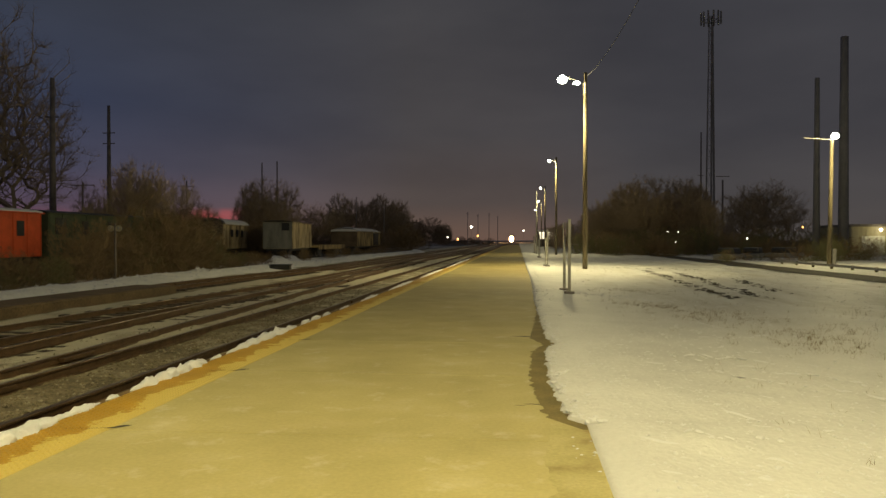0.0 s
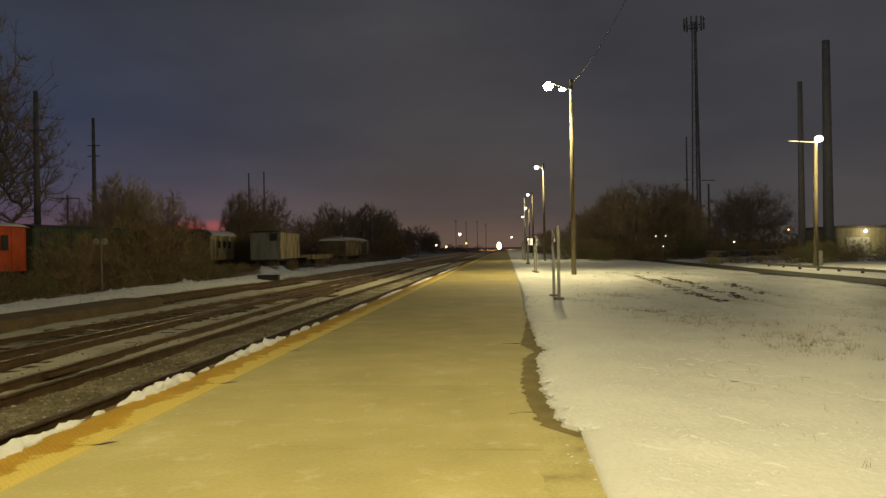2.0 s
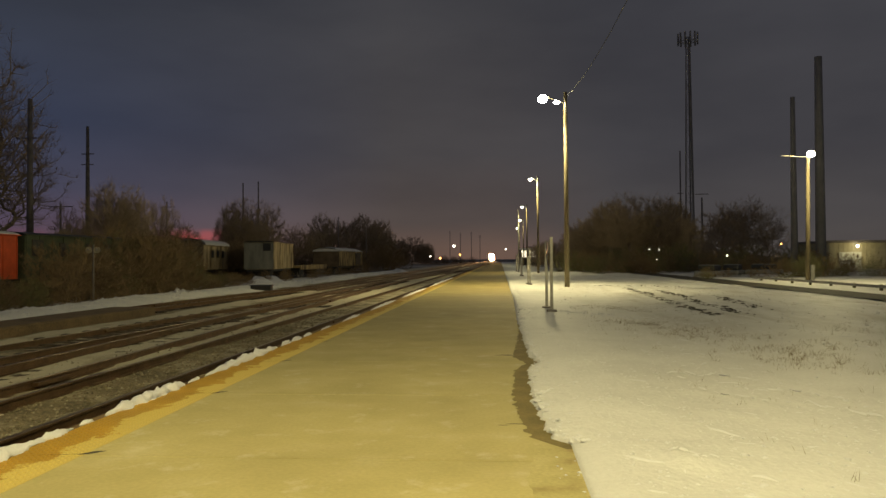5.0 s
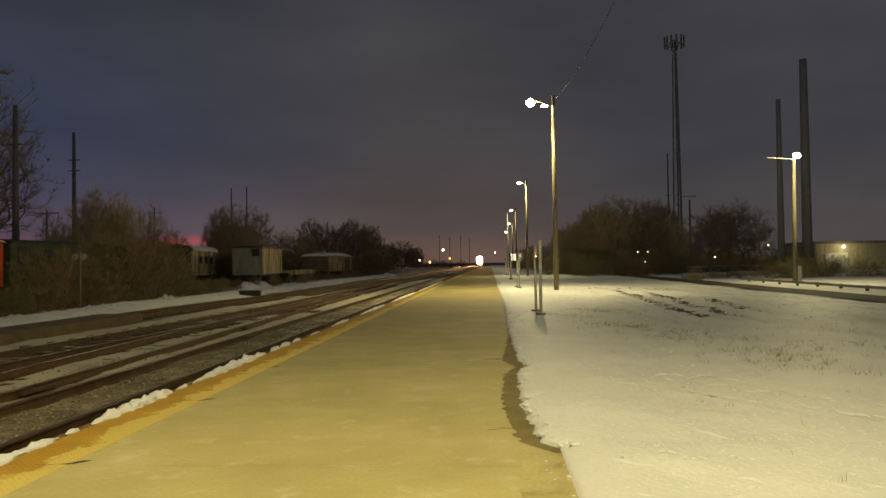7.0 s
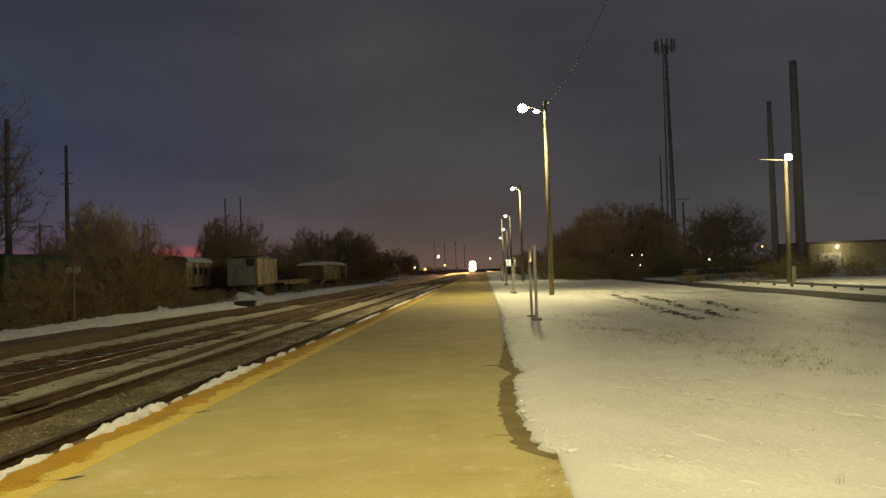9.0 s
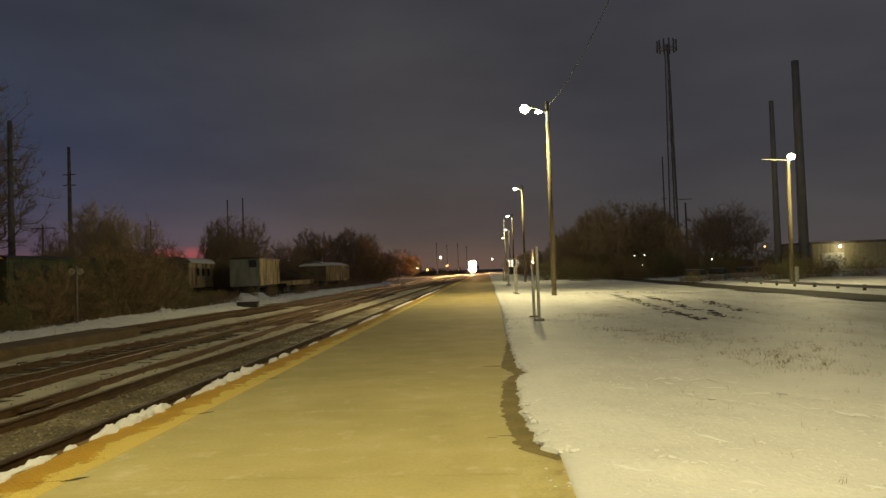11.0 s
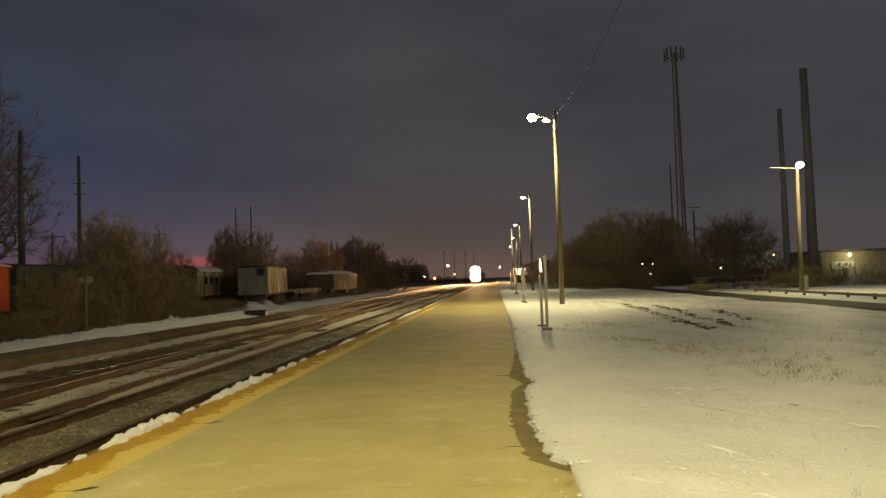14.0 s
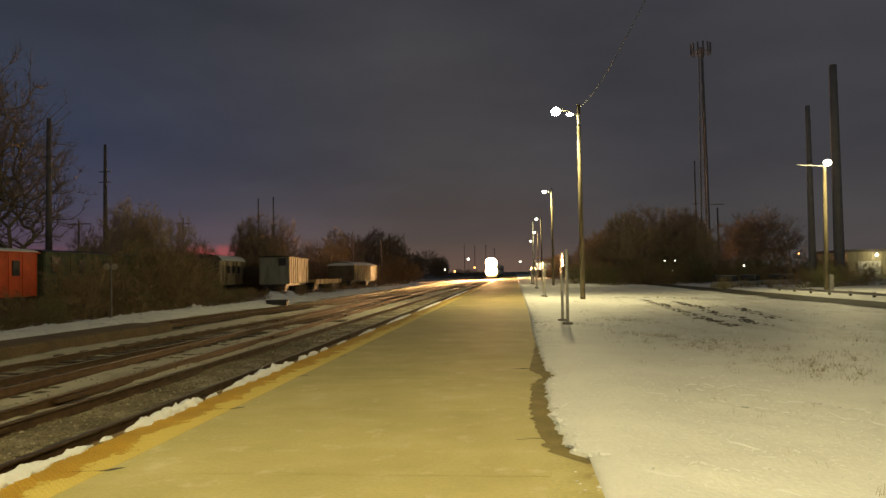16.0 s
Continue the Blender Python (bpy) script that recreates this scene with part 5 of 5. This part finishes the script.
def snow_ridges():
    """Short crusted ridges, left by wheels and wind, all lying much the same way."""
    rnd = random.Random(33)
    verts, faces = [], []
    ridges = []
    for _ in range(80):
        y = 5 + 20 * rnd.random() ** 1.3
        ridges.append((rnd.uniform(1.0, 3 + y * 0.5), y, rnd.gauss(-0.5, 0.25), rnd.uniform(0.04, 0.2), rnd.uniform(0.010, 0.024), rnd.uniform(0.006, 0.02)))
    for (ax, ay), (bx, by) in WHEEL_MARKS:             # broken crests beside the wheel marks
        a = math.atan2(by - ay, bx - ax)
        for t in (0.14, 0.4, 0.62, 0.88):
            ridges.append((ax + (bx - ax) * t, ay + (by - ay) * t + rnd.gauss(0, 0.02), a + rnd.gauss(0, 0.05), 0.11 * math.hypot(bx - ax, by - ay) * rnd.uniform(0.4, 1.0), rnd.uniform(0.010, 0.018), rnd.uniform(0.006, 0.013)))
    for x, y, a, l, w, h in ridges:
        c, s = math.cos(a), math.sin(a)
        k, n = len(verts), 7
        for i in range(n):
            t = 2 * i / (n - 1) - 1
            e = (1 - t * t) ** 0.5
            for o, z in ((-1, -0.02), (-0.45, 0.8), (0.3, 1.0), (1, -0.02)):
                u, v = t * l, o * w * (0.3 + e) + 0.2 * w * fbm(x * 7 + t * 3, y)
                px, py = x + u * c - v * s, y + u * s + v * c
                verts.append((px, py, snow_height(px, py) + z * h * e - 0.002))
        for i in range(n - 1):
            for o in range(3):
                q = k + i * 4 + o
                faces.append((q, q + 4, q + 5, q + 1))
    tagged(raw("snow_ridges", verts, faces, M["snow_clump"], smooth=True), "short crusted ridges of trampled snow", "snow", kind="stuff")


def snow_lumps():
    """Rounded lumps of half-thawed snow heaped along the platform's snow edge and strewn over the field."""
    rnd = random.Random(44)
    ball = bmesh.new()
    bmesh.ops.create_icosphere(ball, subdivisions=2, radius=1.0)
    ball.verts.index_update()
    vs, fs = [v.co.copy() for v in ball.verts], [tuple(v.index for v in f.verts) for f in ball.faces]
    ball.free()
    verts, faces = [], []

    def lump(x, y, z, r):
        k, q = len(verts), rnd.uniform(0, 50)
        sx, sy, sz = r * rnd.uniform(0.8, 1.5), r * rnd.uniform(0.8, 1.3), r * rnd.uniform(0.4, 0.7)
        for v in vs:
            e = 1 + 0.5 * noise.noise(v * 1.3 + Vector((q, q, 0)))
            verts.append((x + v.x * sx * e, y + v.y * sy * e, z + v.z * sz * e))
        faces.extend(tuple(i + k for i in f) for f in fs)

    for _ in range(420):
        y = 6.9 + 20 * rnd.random() ** 1.4
        lump(along(SNOWLINE, y) + 0.03 + abs(rnd.gauss(0, 0.16)), y, rnd.uniform(0.02, 0.055), rnd.uniform(0.010, 0.034) * (1 + y * 0.015))
    for _ in range(90):
        y = 5 + 14 * rnd.random()
        x = rnd.uniform(1.0, 2.4 + y * 0.4)
        lump(x, y, snow_height(x, y), rnd.uniform(0.01, 0.03))
    tagged(raw("snow_lumps", verts, faces, M["snow_clump"], smooth=True), "rounded half-thawed snow lumps along the snow edge", "snow", kind="stuff")


crumbs()
snow_ridges()
snow_lumps()
stones()


# ---- train ----
def passenger_car():
    c = thing("passenger_car", "silver passenger railcar behind the locomotive", "railcar", group="the arriving train")
    part("body", boxed(-1.5, 1.5, 0, 25.5, 1.1, 4.3, bevel=0.25), M["loco"], c)
    for i in range(10):
        part("window", boxed(-1.52, -1.49, 1.5 + i * 2.35, 3.2 + i * 2.35, 2.4, 3.2), M["glass"], c)
        part("window", boxed(1.49, 1.52, 1.5 + i * 2.35, 3.2 + i * 2.35, 2.4, 3.2), M["glass"], c)
    for yy in (4, 21):
        tr = part("truck", boxed(-1.2, 1.2, yy - 1.6, yy + 1.6, 0.35, 1.1, bevel=0.05), M["black"], c)
        for sx in (-0.75, 0.75):
            for d in (-1.25, 1.25):
                part("wheel", tubed((sx - 0.06, yy + d, 0.46), (sx + 0.06, yy + d, 0.46), 0.46, n=16), M["dark_steel"], tr)
    return c


def locomotive():
    c = thing("locomotive", "passenger locomotive with blazing headlights", "locomotive", group="the arriving train")
    prof = [(0.0, 0.75), (-0.35, 1.2), (-0.35, 2.0), (0.35, 2.75), (1.15, 3.75), (1.6, 4.3), (3.0, 4.45), (20.8, 4.45), (20.8, 0.75)]
    bm = bmesh.new()
    rows = [[bm.verts.new((s * w, y, z)) for y, z in prof] for s, w in ((-1, 1.55), (1, 1.55))]
    n = len(prof)
    for i in range(n):
        bm.faces.new((rows[0][i], rows[0][(i + 1) % n], rows[1][(i + 1) % n], rows[1][i]))
    bm.faces.new(rows[0][::-1])
    bm.faces.new(rows[1])
    bmesh.ops.recalc_face_normals(bm, faces=bm.faces[:])
    bmesh.ops.bevel(bm, geom=[e for e in bm.edges], offset=0.12, segments=2, affect="EDGES")
    part("body", bm, M["loco"], c)
    part("side_stripe", boxed(-1.58, 1.58, 2.5, 20.5, 2.2, 2.9, bevel=0.01), M["loco_blue"], c, "blue side band")
    part("windshield", boxed(-1.25, 1.25, -0.03, 0.03, -0.5, 0.5, bevel=0.01), M["glass"], c, m=pose(0, 0.66, 3.2, -38))
    part("pilot", boxed(-1.4, 1.4, -0.45, 0.0, 0.15, 0.9, bevel=0.06), M["black"], c)
    part("coupler", boxed(-0.2, 0.2, -0.95, -0.4, 0.7, 1.0, bevel=0.05), M["dark_steel"], c)

    def lens(name, x, y, z, rx, rz, label):
        housing = bmesh.new()
        tube(housing, (x, y + 0.3, z), (x, y + 0.02, z), rx * 1.06, n=20)
        h = part(name, housing, M["black"], c)
        g = bmesh.new()
        bmesh.ops.create_uvsphere(g, u_segments=16, v_segments=10, radius=1.0, matrix=Matrix.LocRotScale((x, y, z), None, (rx, 0.10, rz)))
        part("lens", g, M["headlight"], h, label, smooth=True)

    # lenses far over true size: the headlights' glare is built into their shape
    for sx in (-0.34, 0.34):
        lens("headlight", sx * 1.1, 0.75, 4.25, 1.1, 1.25, "glowing warm white lens oversized to its glare")
    for sx in (-1.0, 1.0):
        lens("ditch_light", sx * 0.40, -0.42, 2.15, 1.1, 1.2, "glowing warm white lens oversized to its glare")
    for yy in (4, 16.5):
        tr = part("truck", boxed(-1.2, 1.2, yy - 2, yy + 2, 0.35, 1.0, bevel=0.05), M["black"], c)
        for sx in (-0.75, 0.75):
            for d in (-1.4, 1.4):
                part("wheel", tubed((sx - 0.06, yy + d, 0.5), (sx + 0.06, yy + d, 0.5), 0.5, n=16), M["dark_steel"], tr)
    return c


train = [(locomotive(), 0.0)]
coach = passenger_car()
train.append((coach, 21.6))
for k in range(1, 4):
    train.append((copy_thing(coach, pose(0, 0, 0)), 21.6 + 26.3 * k))

APPROACH = [(0, 745), (1.5, 690), (3.5, 612), (5.25, 537), (7, 462), (9, 381), (10.75, 326), (12.5, 280), (14.5, 229), (16, 196)]


def motions():
    for ob, back in train:
        walk(ob, [(t, pose(-6.12, y + back, RAIL_TOP)) for t, y in APPROACH])


motions()
